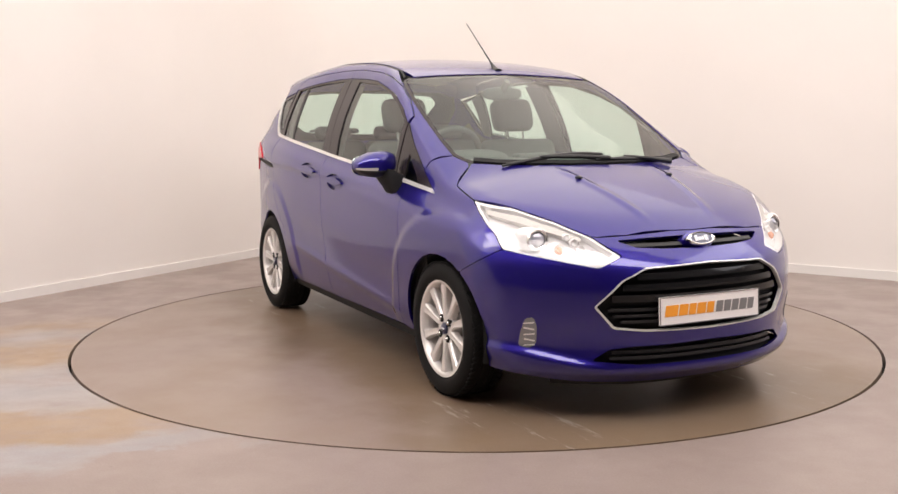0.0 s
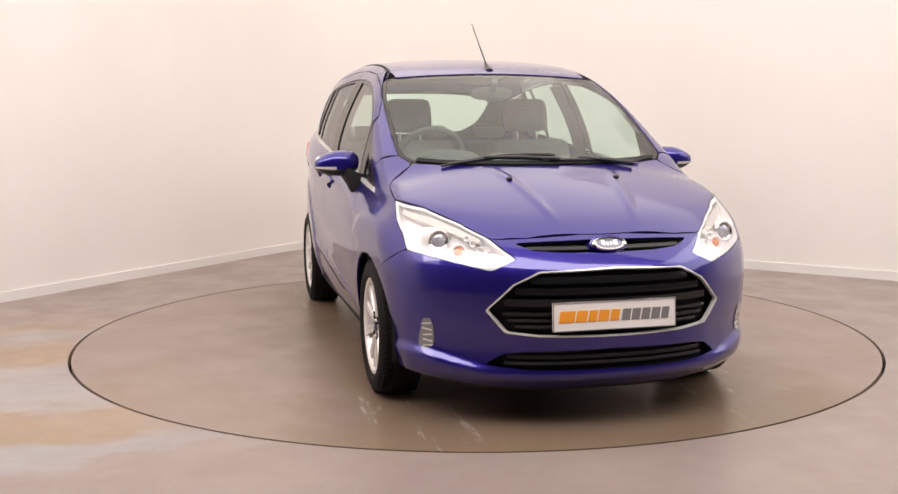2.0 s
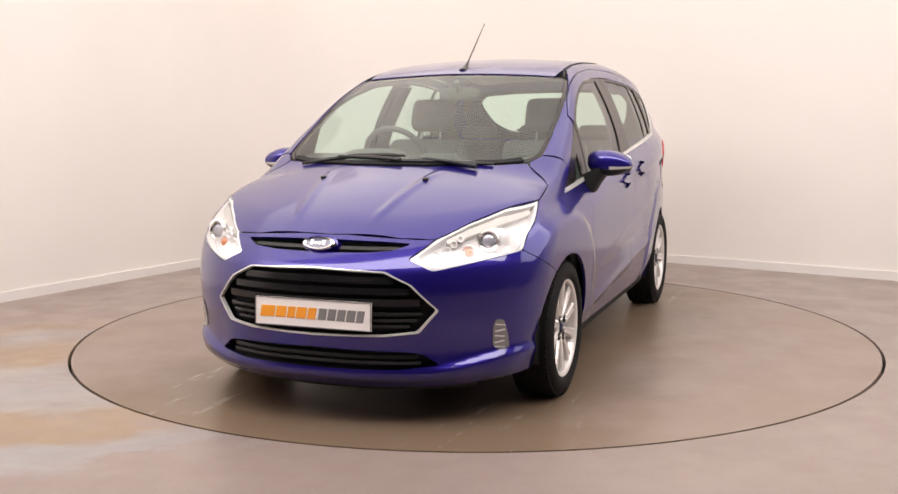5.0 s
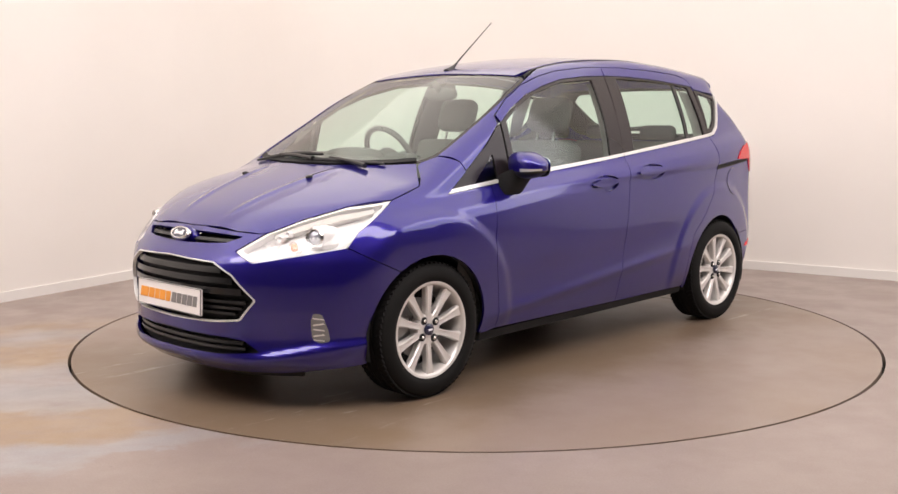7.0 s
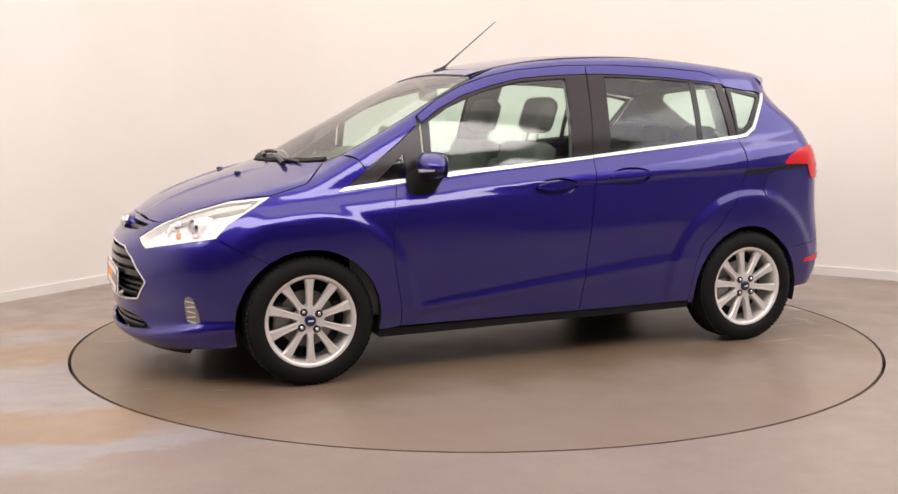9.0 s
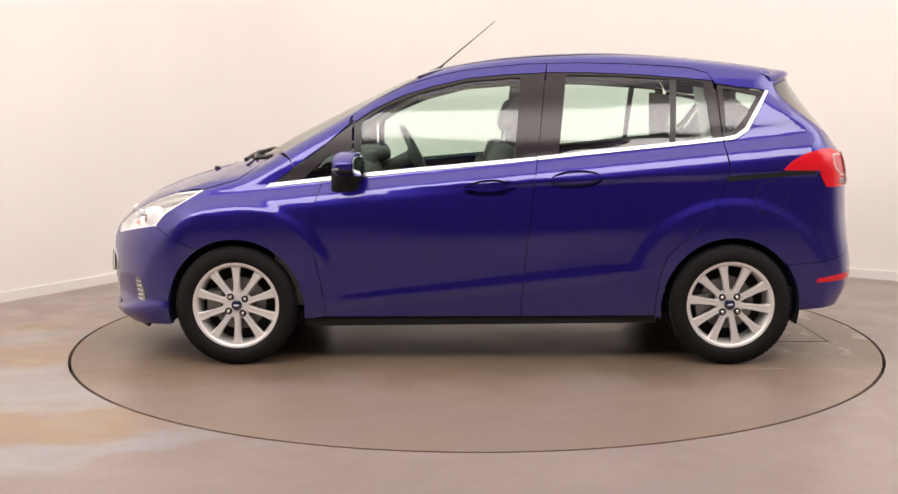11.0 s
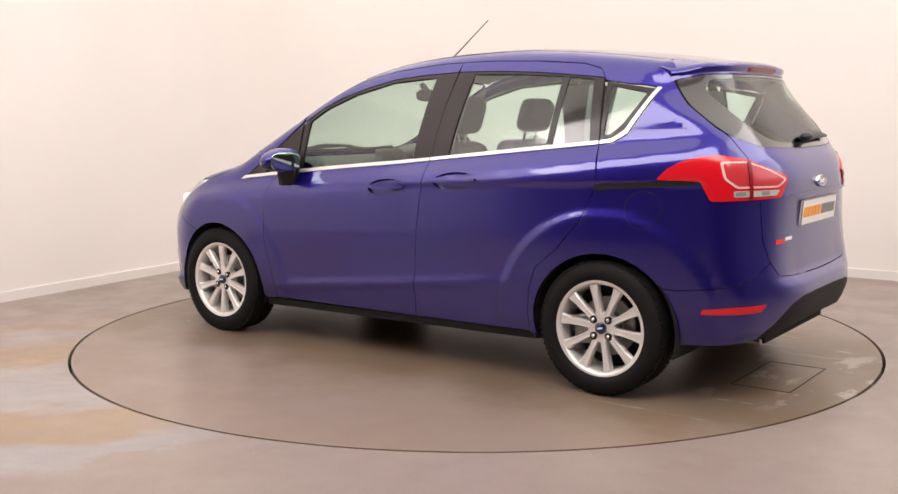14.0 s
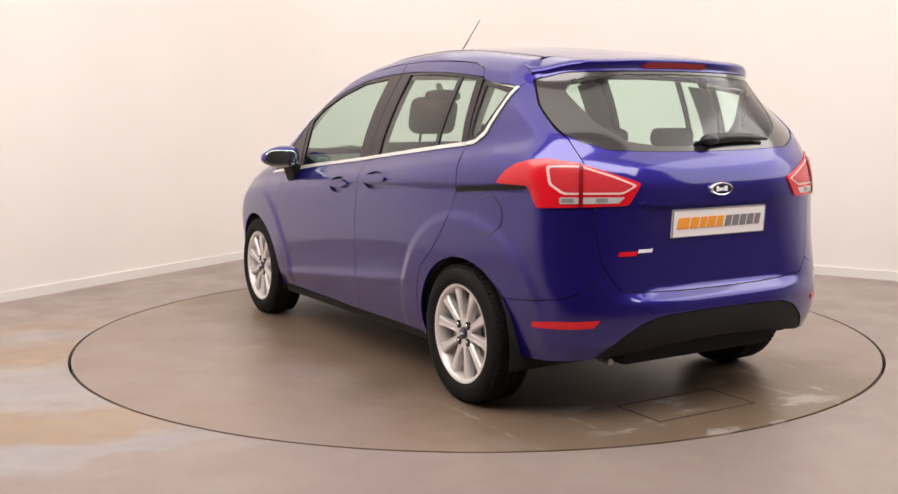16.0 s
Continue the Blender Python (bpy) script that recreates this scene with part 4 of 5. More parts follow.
# ---- lamps, badges, mirrors and other fittings ----
def tube(name, pts, r, mat, parent, label="", n=10, flat=1.0):
    """A round rod along points; r is one radius or a list."""
    pts = [Vector(p) for p in pts]
    rs = r if isinstance(r, (list, tuple)) else [r] * len(pts)
    bm = bmesh.new()
    rows = []
    for i, p in enumerate(pts):
        d = (pts[min(i + 1, len(pts) - 1)] - pts[max(i - 1, 0)]).normalized()
        a = d.cross(Vector((0, 0, 1)))
        a = a.normalized() if a.length > 1e-3 else Vector((1, 0, 0))
        b = a.cross(d)
        rows.append([bm.verts.new(p + rs[i] * (a * math.cos(2 * math.pi * k / n) + flat * b * math.sin(2 * math.pi * k / n))) for k in range(n)])
    for a, b in zip(rows, rows[1:]):
        for k in range(n):
            bm.faces.new((a[k], a[(k + 1) % n], b[(k + 1) % n], b[k]))
    bm.faces.new(rows[0][::-1])
    bm.faces.new(rows[-1])
    bmesh.ops.recalc_face_normals(bm, faces=bm.faces)
    return soften(part(name, bm, mat, parent, label), 50)


def blob(name, m, mat, parent, power=2.5, label="", nu=28, nv=16, cut=None, shape=None):
    """A superellipsoid of half-size 1 under the matrix m; cut keeps faces by their unit middle; shape bends unit points."""
    bm = bmesh.new()

    def sp(c):
        return math.copysign(abs(c) ** (2 / power), c)
    rows = []
    for j in range(nv + 1):
        v = -math.pi / 2 + math.pi * j / nv
        rows.append([bm.verts.new((sp(math.cos(v)) * sp(math.cos(2 * math.pi * i / nu)), sp(math.cos(v)) * sp(math.sin(2 * math.pi * i / nu)), sp(math.sin(v)))) for i in range(nu)])
    for a, b in zip(rows, rows[1:]):
        for i in range(nu):
            bm.faces.new((a[i], a[(i + 1) % nu], b[(i + 1) % nu], b[i]))
    bmesh.ops.remove_doubles(bm, verts=bm.verts, dist=1e-4)
    if cut:
        bmesh.ops.delete(bm, geom=[f for f in bm.faces if not cut(f.calc_center_median())], context="FACES")
    if shape:
        for v in bm.verts:
            v.co = Vector(shape(v.co))
    bmesh.ops.transform(bm, matrix=m, verts=bm.verts)
    bmesh.ops.recalc_face_normals(bm, faces=bm.faces)
    return soften(part(name, bm, mat, parent, label), 60)


def scaled(x, y, z, sx, sy, sz, rx=0, ry=0, rz=0):
    return pose(x, y, z, rx, ry, rz) @ Matrix.Diagonal((sx, sy, sz, 1))


def disc(name, m, profile, mat, parent, label="", n=32):
    """A turned piece, its axis along x under the matrix m."""
    bm = bmesh.new()
    lathe(bm, profile, n)
    bmesh.ops.transform(bm, matrix=m @ pose(0, 0, 0, 0, 0, -90), verts=bm.verts)
    return soften(part(name, bm, mat, parent, label), 40)


def shrink(pts, k, kind="nose", shift=(0, 0, 0)):
    c = pts.mean(0)
    return at_skin(kind, c + (pts - c) * k + np.array(shift))


# head lamps
for k in (1, -1):
    fix = (lambda q: q) if k == 1 else flip
    lens = panel("headlamp", "nose", fix(LAMP), CLEAR, car, off=0.001, depth=0.0, r=0.014, gap=0.002, s=k, label="clear headlamp cover over silver reflectors")
    panel("lamp_housing", "nose", fix(LAMP), LAMPSILVER, lens, off=-0.040, depth=0, gap=-0.004, grid=0.025, s=k)
    panel("lamp_bezel", "nose", fix(LAMP), LAMPDIFF, lens, holes=[fix(shrink(LAMP, 0.89))], off=-0.006, depth=0.034, r=0.012, gap=0.001, grid=0.02, s=k, label="white lamp surround")
    guide = at_skin("nose", [(1.46, 0.700, 0.868), (1.60, 0.625, 0.845), (1.74, 0.552, 0.803), (1.83, 0.490, 0.765), (1.835, 0.500, 0.750), (1.74, 0.570, 0.783), (1.60, 0.645, 0.823), (1.47, 0.708, 0.850)])
    panel("light_guide", "nose", fix(guide), CLEARLENS, lens, off=-0.014, depth=0.03, r=0.004, gap=0, grid=0.02, s=k, label="clear daytime light strip")
    base = pose(1.728, 0.640 * k, 0.748, 0, -6, 14 * k)
    disc("projector_ring", base, [(0.033, 0.016), (0.040, 0.020), (0.047, 0.012), (0.052, -0.03)], CHROME, lens)
    disc("projector_lens", base, [(0.0, 0.022), (0.015, 0.020), (0.026, 0.014), (0.033, 0.004), (0.034, -0.02)], material("projector_glass", (0.45, 0.45, 0.52), 0.06, 0.3, Coat_Weight=1.0) if k == 1 else bpy.data.materials["projector_glass"], lens, "grey glass projector lens")
    blob("projector_shroud", scaled(1.685, 0.650 * k, 0.745, 0.045, 0.062, 0.052), LAMPSILVER, lens, 3.0)
    base = pose(1.792, 0.574 * k, 0.704, 0, -6, 14 * k)
    disc("indicator_bulb", base, [(0.0, 0.018), (0.009, 0.016), (0.016, 0.008), (0.019, -0.012)], AMBER, lens, "amber indicator bulb")
    disc("indicator_ring", base, [(0.019, 0.000), (0.028, 0.006), (0.036, 0.0), (0.038, -0.03)], LAMPSILVER, lens)
    for dx, dy, dz, r in ((0.055, -0.075, 0.005, 0.018), (0.045, -0.05, 0.035, 0.014), (0.075, -0.115, -0.008, 0.013), (0.02, -0.03, 0.055, 0.012)):
        disc("small_reflector", pose(1.782 + dx, (0.574 + dy) * k, 0.704 + dz, 0, -6, 14 * k), [(0.0, -0.006), (r * 0.6, -0.002), (r, 0.006), (r * 1.15, 0.002), (r * 1.2, -0.02)], LAMPSILVER, lens, n=20)
    # fog and day lamps in the bumper
    fog = at_skin("nose", [(1.772, 0.722, 0.436), (1.795, 0.694, 0.440), (1.800, 0.682, 0.405), (1.796, 0.683, 0.330), (1.775, 0.705, 0.308), (1.742, 0.738, 0.316), (1.752, 0.736, 0.370)])
    lamp = panel("fog_lamp", "nose", fix(fog), FOGLENS, car, off=0.004, depth=0.014, r=0.012, gap=0, grid=0.014, s=k, label="clear upright fog lamp in the bumper")
    for i, z in enumerate((0.416, 0.392, 0.368, 0.344, 0.322)):
        lean = 0.003 if i % 2 else -0.003
        bar = at_skin("nose", [(1.766, 0.724, z + 0.003 + lean), (1.796, 0.690, z + 0.003 - lean), (1.794, 0.691, z - 0.003 - lean), (1.762, 0.727, z - 0.003 + lean)])
        panel("fog_rib", "nose", fix(bar), CLEARLENS, lamp, off=0.0055, depth=0.003, r=0.002, gap=0, grid=0.03, s=k)

# black apron under the front bumper
panel("front_splitter", "nose", np.concatenate([face([(-0.62, 0.165), (-0.3, 0.165), (0.3, 0.165), (0.62, 0.165)]), face([(0.60, 0.135), (0.3, 0.125), (-0.3, 0.125), (-0.60, 0.135)])]), MATT, car, off=-0.02, depth=0.03, gap=0, grid=0.05)


def badge(m, k=1.0):
    """An oval badge, its face along x."""
    rim = disc("badge", m @ Matrix.Diagonal((1, 1, 0.42, 1)), [(0.055 * k, 0.008), (0.064 * k, 0.010), (0.071 * k, 0.006), (0.073 * k, -0.004)], CHROME, car, "chrome oval badge with a dark blue field", 48)
    disc("badge_field", m @ Matrix.Diagonal((1, 1, 0.42, 1)), [(0.0, 0.0075), (0.03 * k, 0.0075), (0.056 * k, 0.007)], BADGEBLUE, rim, n=48)
    bm = bmesh.new()
    for y0, y1, z0, z1 in ((-0.036, -0.020, -0.011, 0.013), (-0.018, -0.003, -0.009, 0.005), (0.0, 0.012, -0.009, 0.006), (0.015, 0.033, -0.011, 0.013)):
        box(bm, 0.007, y0 * k, z0 * k, 0.0095, y1 * k, z1 * k, 0.001, m @ Matrix.Shear("XY", 4, (0, 0)))
    ob = part("badge_mark", bm, WHITE, rim, "plain white marks")
    ob["kind"] = "stuff"
    return rim


badge(pose(1.985, 0, 0.742, 0, -32, 0), 1.02)
disc("badge_seat", pose(1.965, 0, 0.735, 0, -32, 0) @ Matrix.Diagonal((1, 1, 0.5, 1)), [(0.0, 0.012), (0.078, 0.010), (0.088, -0.02)], PAINT, car, n=48)
badge(pose(-1.944, 0, 0.950, 0, -2, 180), 0.92)


def plate(m):
    """A white show plate with plain orange and grey blocks for its two words; its face along x."""
    bm = bmesh.new()
    box(bm, -0.008, -0.262, -0.0575, 0.002, 0.262, 0.0575, 0.003, m)
    base = part("plate", bm, PLATE, car, "white show plate with orange and grey blocks")
    bm = bmesh.new()
    for y0, y1, z0, z1 in ((-0.262, 0.262, 0.0545, 0.0575), (-0.262, 0.262, -0.0575, -0.0545), (-0.262, -0.2585, -0.0545, 0.0545), (0.2585, 0.262, -0.0545, 0.0545)):
        box(bm, 0.001, y0, z0, 0.0045, y1, z1, 0, m)
    part("plate_edge", bm, GREY, base)
    slant = Matrix(((1, 0, 0, 0), (0, 1, 0.18, 0), (0, 0, 1, 0), (0, 0, 0, 1)))
    spans = [(-0.235, -0.170), (-0.164, -0.118), (-0.112, -0.076), (-0.071, -0.025), (-0.019, 0.018)], [(0.030, 0.066), (0.072, 0.108), (0.114, 0.150), (0.156, 0.194), (0.200, 0.232)]
    for words, mat in zip(spans, (ORANGE, GREY)):
        for a, b in words:
            bm = bmesh.new()
            box(bm, 0.002, a, -0.023, 0.0042, b, 0.023, 0.0012, m @ slant)
            part("plate_block", bm, mat, base)
    return base


plate(pose(2.056, 0, 0.466, 0, -3, 0))
plate(pose(-1.942, 0, 0.817, 0, 4, 180))
panel("tailgate_ledge", "back", back([(-0.42, 0.903), (-0.30, 0.892), (0.30, 0.892), (0.42, 0.903), (0.40, 0.912), (-0.40, 0.912)]), PAINT, tailgate, off=0.016, depth=0.02, gap=0, r=0.004)
divider = at_skin("tail", [(-1.797, 0.625, 1.060), (-1.806, 0.612, 1.058), (-1.806, 0.612, 0.900), (-1.797, 0.625, 0.900)])
for k in (1, -1):
    panel("lamp_joint", "tail", divider if k == 1 else flip(divider), DEEPRED, tailgate, off=0.0145, depth=0.004, gap=0, r=0, s=k)
for y, z, w, mat in ((0.475, 0.708, 0.085, REDLENS), (0.392, 0.716, 0.075, WHITE)):
    q = back([(y - w / 2, z - 0.011), (y + w / 2, z - 0.011), (y + w / 2 - 0.006, z + 0.011), (y - w / 2 - 0.006, z + 0.011)])
    panel("model_mark", "back", q, mat, tailgate, off=0.004, depth=0.005, gap=0.002 if mat is REDLENS else 0.004, r=0.004, grid=0.02, label="small plain raised mark")

# fuel flap, washer jets, aerial
flap = side(oval(-1.435, 0.846, 0.083, 0.080, 0))
panel("fuel_flap", "side", flip(flap) * (1, -1, 1), PAINT, car, off=0.0025, depth=0.004, gap=0, r=0, label="round blue fuel flap")
panel("fuel_flap_gap", "side", side(oval(-1.435, 0.846, 0.0855, 0.0825, 0)), BLACK, car, holes=[side(oval(-1.435, 0.846, 0.083, 0.080, 0))], off=0.0015, depth=0.002, gap=0, r=0)
for y in (0.253, -0.253):
    p = over([(1.456, y)])[0]
    blob("washer_jet", scaled(p[0], p[1], p[2] + 0.002, 0.017, 0.013, 0.009), BLACK, car)
base = tube("aerial", [(0.285, 0, 1.497), (0.250, 0, 1.512), (0.225, 0, 1.530), (0.200, 0, 1.552)], [0.024, 0.020, 0.011, 0.006], BLACK, car, "thin black roof aerial", flat=0.7)
tube("aerial_rod", [(0.206, 0, 1.547), (0.10, 0, 1.634), (-0.086, 0, 1.786)], [0.0045, 0.0035, 0.0022], BLACK, base)


def lay(pts, lift):
    q = over(pts)
    return q + normals(q) * lift


def wiper(pts, arm):
    q = lay(pts, 0.010)
    blade = tube("wiper_blade", q, [0.006] + [0.011] * (len(q) - 2) + [0.006], BLACK, car, "black wiper blade", flat=1.0)
    tube("wiper_arm", lay(arm, 0.018), [0.012, 0.010, 0.008], BLACK, blade)


wiper([(1.20, -0.50), (1.205, -0.36), (1.195, -0.20), (1.20, -0.05), (1.205, 0.05)], [(1.265, 0.05), (1.235, -0.12), (1.20, -0.30)])
wiper([(1.262, -0.03), (1.255, 0.12), (1.235, 0.28), (1.19, 0.48)], [(1.255, 0.42), (1.245, 0.30), (1.24, 0.15)])
scuttle = np.concatenate([over([(1.292, 0.0), (1.275, 0.18), (1.225, 0.36), (1.165, 0.50), (1.105, 0.60)]), over([(1.085, 0.585), (1.14, 0.49), (1.195, 0.36), (1.24, 0.18), (1.255, 0.0)])])
scuttle = np.concatenate([scuttle[:5], scuttle[5:], flip(scuttle[5:-1])[::-1], flip(scuttle[1:5])[::-1]])
panel("scuttle", "long", scuttle, MATT, car, off=0.006, depth=0.01, r=0.004, gap=0)
q = back([(0.0, 1.148), (-0.10, 1.158), (-0.22, 1.158), (-0.35, 1.150)])
blade = tube("rear_wiper", q + np.array([(-0.02, 0, 0)]), [0.020, 0.022, 0.017, 0.008], BLACK, tailgate, "black rear wiper")
blob("rear_wiper_hub", scaled(-1.872, 0.0, 1.150, 0.030, 0.040, 0.020), BLACK, tailgate, 2.4)
tube("exhaust_tip", [(-1.86, 0.50, 0.262), (-1.78, 0.50, 0.266)], 0.014, STEEL, car)

# door mirrors
for k in (1, -1):
    def lens_shape(c):
        """Narrows towards the outer end."""
        f = 1.0 - 0.42 * max(c.y, 0) ** 1.5
        return (c.x * (f if c.x > 0 else 1.0), c.y, c.z * f - 0.10 * c.y)

    m = Matrix.Diagonal((1, k, 1, 1)) @ scaled(0.665, 0.908, 1.022, 0.070, 0.112, 0.064, 0, 0, -14)
    mirror = blob("door_mirror", m, PAINT, car, 2.8, "blue door mirror on a black stalk", 36, 20, cut=lambda c: c.z > -0.42 and c.x > -0.93, shape=lens_shape)
    blob("mirror_base", m @ Matrix.Diagonal((0.985, 0.985, 0.985, 1)), BLACK, mirror, 2.8, "", 36, 20, cut=lambda c: c.x > -0.95, shape=lens_shape)
    blob("mirror_glass", Matrix.Diagonal((1, k, 1, 1)) @ scaled(0.603, 0.922, 1.014, 0.003, 0.092, 0.050, 0, 0, -13), material("mirror_silver", (0.62, 0.72, 0.68), 0.02, 1.0) if k == 1 else bpy.data.materials["mirror_silver"], mirror, 3.0)
    blob("mirror_indicator", m @ Matrix.Diagonal((1.012, 1.012, 1.0, 1)), CLEARLENS, mirror, 2.8, "clear indicator strip", 48, 28, cut=lambda c: -0.50 < c.z < -0.20 and c.y > 0.22 and c.x > 0.05, shape=lens_shape)
    bm = bmesh.new()
    rows = []
    for y, x0, x1, z0, z1 in ((0.785, 0.615, 0.755, 0.835, 0.965), (0.825, 0.635, 0.752, 0.842, 0.985), (0.855, 0.60, 0.735, 0.915, 1.0), (0.885, 0.58, 0.71, 0.962, 1.01)):
        rows.append([bm.verts.new((x, y * k, z)) for x, z in ((x0, z0 + 0.02), (x0 + 0.03, z0), (x1 - 0.03, z0), (x1, z0 + 0.02), (x1, z1), (x0, z1))])
    for a, b in zip(rows, rows[1:]):
        for i in range(6):
            bm.faces.new((a[i], a[(i + 1) % 6], b[(i + 1) % 6], b[i]))
    bm.faces.new(rows[0])
    bm.faces.new(rows[-1])
    bmesh.ops.recalc_face_normals(bm, faces=bm.faces)
    soften(part("mirror_stalk", bm, MATT, mirror, "matt black mirror stalk"), 60)


# ---- the cabin ----
def soft_box(name, x0, y0, z0, x1, y1, z1, mat, parent, bevel=0.04, m=None, label=""):
    bm = bmesh.new()
    box(bm, x0, y0, z0, x1, y1, z1, bevel, m)
    return soften(part(name, bm, mat, parent, label), 50)


def cabin_seat(x, y, wide, lean=18, z=0.0):
    cushion = soft_box("seat", x - 0.12, y - wide / 2, 0.40 + z, x + 0.42, y + wide / 2, 0.58 + z, SEAT, car, 0.05, None, "charcoal fabric seat")
    m = pose(x - 0.10, y, 0.52 + z, 0, -lean, 0)
    soft_box("backrest", -0.07, -wide / 2, 0.0, 0.07, wide / 2, 0.62, SEAT, cushion, 0.055, m)
    for k in (1, -1):
        soft_box("bolster", -0.02, k * (wide / 2 - 0.05) - 0.045, 0.03, 0.11, k * (wide / 2 - 0.05) + 0.045, 0.50, SEAT, cushion, 0.04, m)
        tube("headrest_post", [m @ Vector((0.0, k * 0.06, 0.58)), m @ Vector((0.0, k * 0.06, 0.72))], 0.007, STEEL, cushion)
    soft_box("headrest", -0.055, -0.135, 0.675, 0.055, 0.135, 0.875, SEAT, cushion, 0.05, m)
    return cushion


cabin_seat(0.16, 0.36, 0.50)
cabin_seat(0.16, -0.36, 0.50)
bench = soft_box("rear_seat", -1.05, -0.63, 0.42, -0.52, 0.63, 0.60, SEAT, car, 0.05, None, "charcoal fabric rear bench")
m = pose(-1.02, 0, 0.55, 0, -16, 0)
for y0, y1 in ((-0.63, -0.21), (-0.205, 0.205), (0.21, 0.63)):
    soft_box("rear_backrest", -0.06, y0, 0.0, 0.06, y1, 0.56, SEAT, bench, 0.045, m)
    yc = (y0 + y1) / 2
    soft_box("rear_headrest", -0.04, yc - 0.125, 0.575, 0.04, yc + 0.125, 0.665, SEAT, bench, 0.035, m)
# dashboard
bm = bmesh.new()
rows = []
for y in (-0.72, -0.4, 0.0, 0.4, 0.72):
    b = 0.10 * (y / 0.72) ** 2
    rows.append([bm.verts.new((px, y, pz)) for px, pz in ((1.20 - 1.6 * b, 0.985 - 0.2 * b), (0.95 - b, 1.015), (0.72, 1.03 + (0.03 if y < -0.2 else 0.0)), (0.60, 0.99), (0.58, 0.90), (0.66, 0.72), (0.80, 0.55), (1.10 - b, 0.5))])
for a, b in zip(rows, rows[1:]):
    for i in range(len(a) - 1):
        bm.faces.new((a[i], a[i + 1], b[i + 1], b[i]))
bmesh.ops.recalc_face_normals(bm, faces=bm.faces)
dash = soften(part("dashboard", bm, DASH, car, "dark grey moulded dashboard"), 60)
blob("instrument_hood", scaled(0.66, -0.36, 1.03, 0.12, 0.19, 0.055), DASH, dash, 2.5)
soft_box("centre_console", 0.35, -0.11, 0.35, 0.72, 0.11, 0.70, DASH, car, 0.03)
soft_box("centre_screen", 0.60, -0.10, 0.98, 0.68, 0.10, 1.06, DASH, dash, 0.02)
wheel_pose = pose(0.385, -0.36, 1.03, 0, 0, 0) @ pose(0, 0, 0, 0, -62 + 90, 0)
bm = bmesh.new()
n, q = 48, 12
ring_rows = [[bm.verts.new(wheel_pose @ Vector((0.016 * math.cos(2 * math.pi * j / q), (0.178 + 0.016 * math.sin(2 * math.pi * j / q)) * math.cos(2 * math.pi * i / n), (0.178 + 0.016 * math.sin(2 * math.pi * j / q)) * math.sin(2 * math.pi * i / n)))) for j in range(q)] for i in range(n)]
for i in range(n):
    for j in range(q):
        bm.faces.new((ring_rows[i][j], ring_rows[(i + 1) % n][j], ring_rows[(i + 1) % n][(j + 1) % q], ring_rows[i][(j + 1) % q]))
bmesh.ops.recalc_face_normals(bm, faces=bm.faces)
steering = part("steering_wheel", bm, DASH, car, "black steering wheel", True)
blob("airbag_cover", wheel_pose @ scaled(0.015, 0, -0.01, 0.035, 0.075, 0.065), DASH, steering, 2.6)
for a in (0, 180, 270):
    tube("wheel_spoke", [wheel_pose @ Vector((0.01, 0.05 * math.cos(radians(a)), 0.05 * math.sin(radians(a)))), wheel_pose @ Vector((0, 0.172 * math.cos(radians(a)), 0.172 * math.sin(radians(a))))], 0.015, DASH, steering)
tube("steering_column", [wheel_pose @ Vector((0.02, 0, 0)), (0.66, -0.36, 0.90)], 0.04, DASH, steering)
blob("rear_view_mirror", scaled(0.33, 0.0, 1.375, 0.022, 0.12, 0.036), DASH, car, 3.0, "dark rear-view mirror")
tube("mirror_mount", [(0.335, 0, 1.385), (0.385, 0, 1.44)], 0.018, DASH, car)
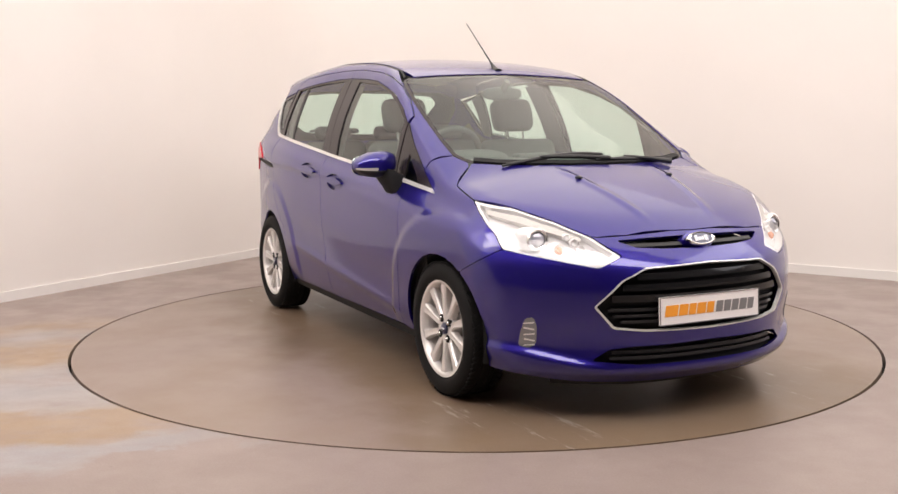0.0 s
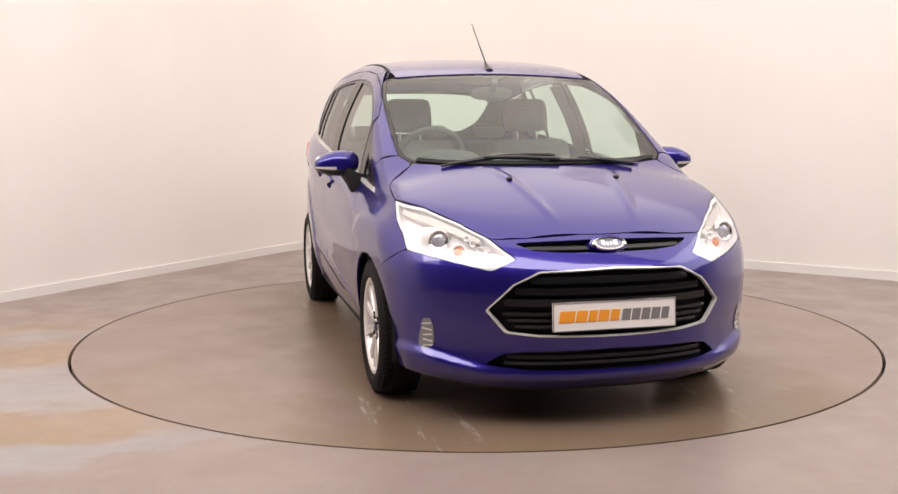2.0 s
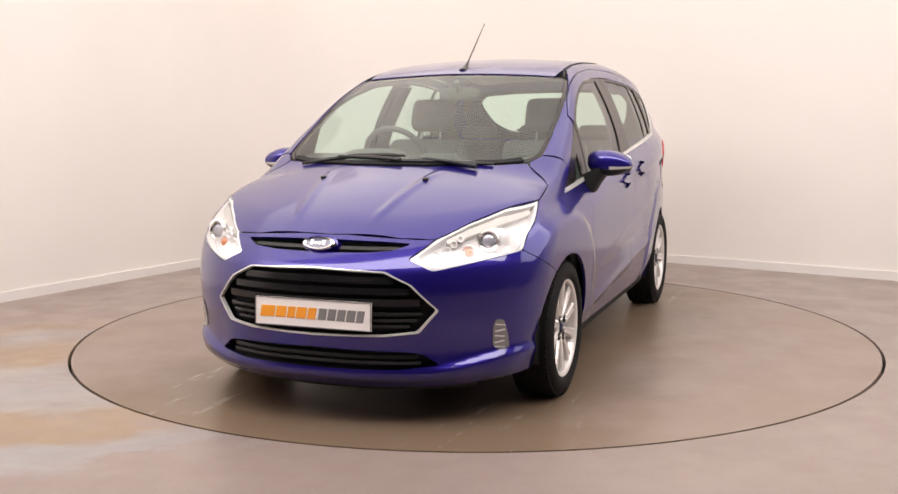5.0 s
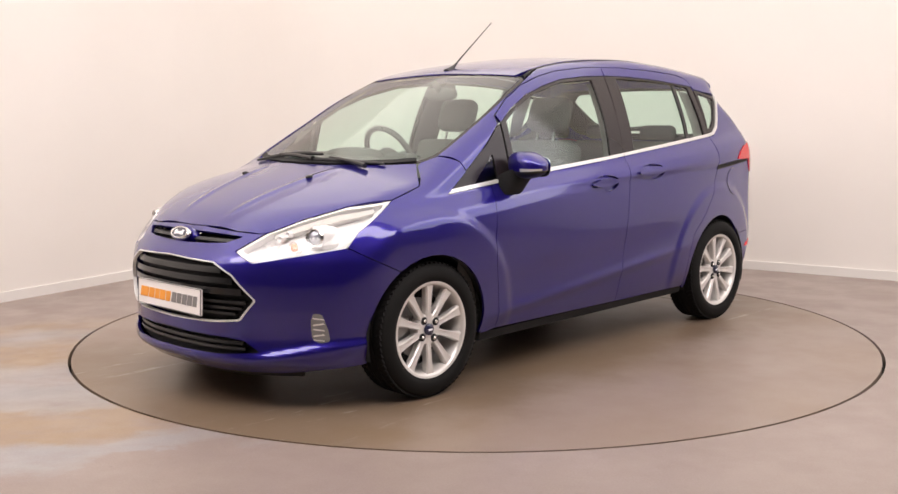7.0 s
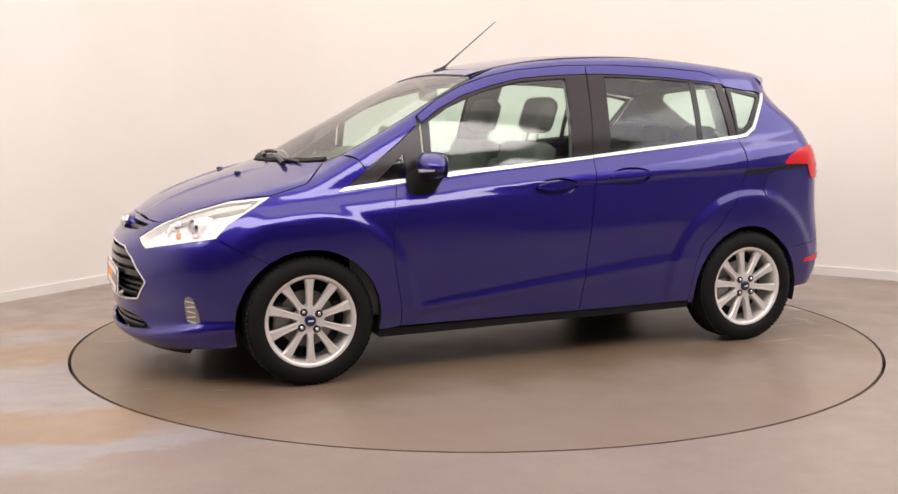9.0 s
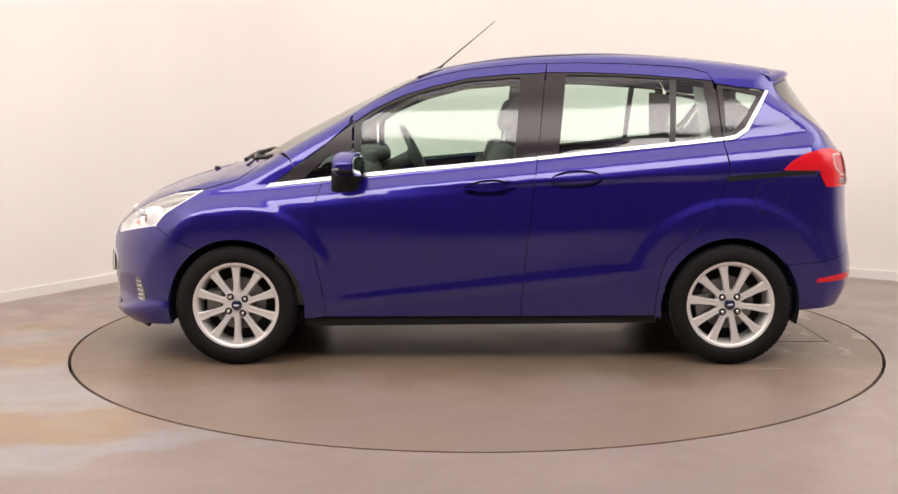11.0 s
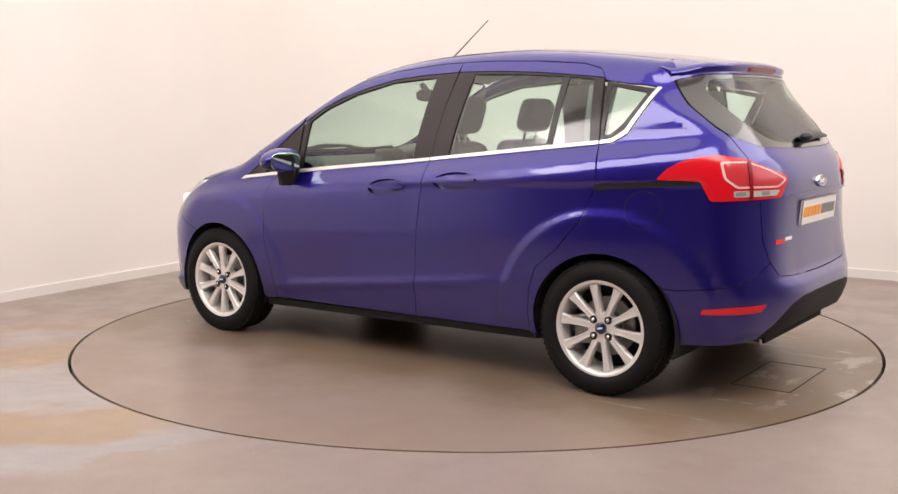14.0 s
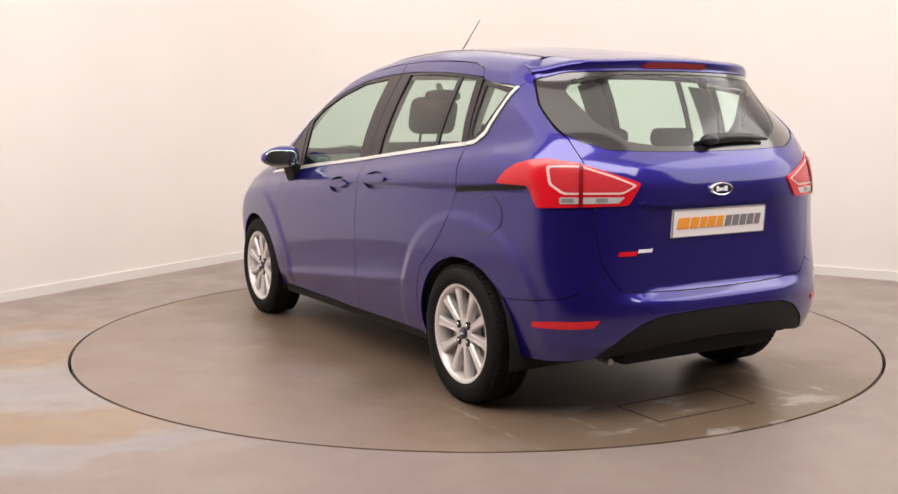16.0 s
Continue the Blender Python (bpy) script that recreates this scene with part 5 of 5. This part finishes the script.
# linings
liner = over([(0.30, 0.25), (0.27, 0.50), (0.0, 0.49), (-0.6, 0.49), (-1.2, 0.49), (-1.50, 0.47), (-1.52, 0.25)])
panel("headliner", "long", np.concatenate([liner, flip(liner)[::-1]]), LINER, car, off=-0.035, depth=0, grid=0.06, label="pale fabric headliner")
for k in (1, -1):
    fix = (lambda q: q) if k == 1 else flip
    panel("door_lining", "side", fix(side([(0.95, 0.28), (1.05, 0.50), (1.05, 0.88), (0.62, 0.935), (-0.16, 1.005), (-0.17, 0.28)])), DASH, front_doors[0 if k == 1 else 1], off=-0.055, depth=0, grid=0.06, s=k)
    panel("door_lining", "side", fix(side([(-0.18, 0.28), (-0.17, 1.005), (-0.38, 1.03), (-1.15, 1.10), (-1.20, 0.95), (-1.0, 0.62), (-0.85, 0.28)])), DASH, rear_doors[0 if k == 1 else 1], off=-0.055, depth=0, grid=0.06, s=k)
    panel("boot_lining", "side", fix(side([(-1.19, 1.12), (-1.30, 1.15), (-1.36, 1.22), (-1.60, 1.12), (-1.78, 0.9), (-1.78, 0.45), (-1.58, 0.40), (-1.50, 0.62), (-1.20, 0.70), (-1.15, 0.85)])), DASH, car, off=-0.05, depth=0, grid=0.06, s=k)
    panel("pillar_lining", "side", fix(side([(-0.155, 1.03), (-0.20, 1.45), (-0.41, 1.46), (-0.37, 1.05)])), PALETRIM, car, off=-0.045, depth=0, grid=0.06, s=k)
    panel("pillar_lining", "side", fix(side([(-1.10, 1.12), (-1.07, 1.42), (-1.22, 1.40), (-1.21, 1.13)])), PALETRIM, car, off=-0.045, depth=0, grid=0.06, s=k)
    panel("pillar_lining", "long", fix(np.concatenate([SCREEN[[6, 7, 8, 9]] * (1, 0.98, 1), side([(0.36, 1.40), (0.60, 1.26), (0.80, 1.10)])])), PALETRIM, car, off=-0.03, depth=0, grid=0.06, gap=0, s=k)
bm = bmesh.new()
box(bm, -1.80, -0.70, 0.34, 1.10, 0.70, 0.37)
part("cabin_floor", bm, DASH, car)


# an access hatch in the turntable, behind the car
bm = bmesh.new()
for x0, y0, x1, y1 in ((-1.97, -0.225, -1.70, -0.220), (-1.97, 0.320, -1.70, 0.325), (-1.975, -0.225, -1.970, 0.325), (-1.70, -0.225, -1.695, 0.325)):
    box(bm, x0, y0, -0.01, x1, y1, 0.0012)
part("hatch_joint", bm, PIT, turntable, "dark joint round a flush hatch")


def motions():
    """The turntable turns clockwise and carries the car."""
    turn = [(0, -61.69), (0.5, -62.53), (1.0, -64.97), (1.5, -68.95), (2.0, -74.55)] + [(t, -74.55 - 11.68 * (t - 2)) for t in (2.5, 3, 4, 5, 6, 7, 8, 9, 10, 11, 12, 13, 14, 15, 16)]
    walk(turntable, [(t, pose(0, 0, 0, 0, 0, a)) for t, a in turn])
    walk(car, [(t, pose(0, 0, 0, 0, 0, a) @ pose(-0.0414, 0.0293, 0)) for t, a in turn])


motions()
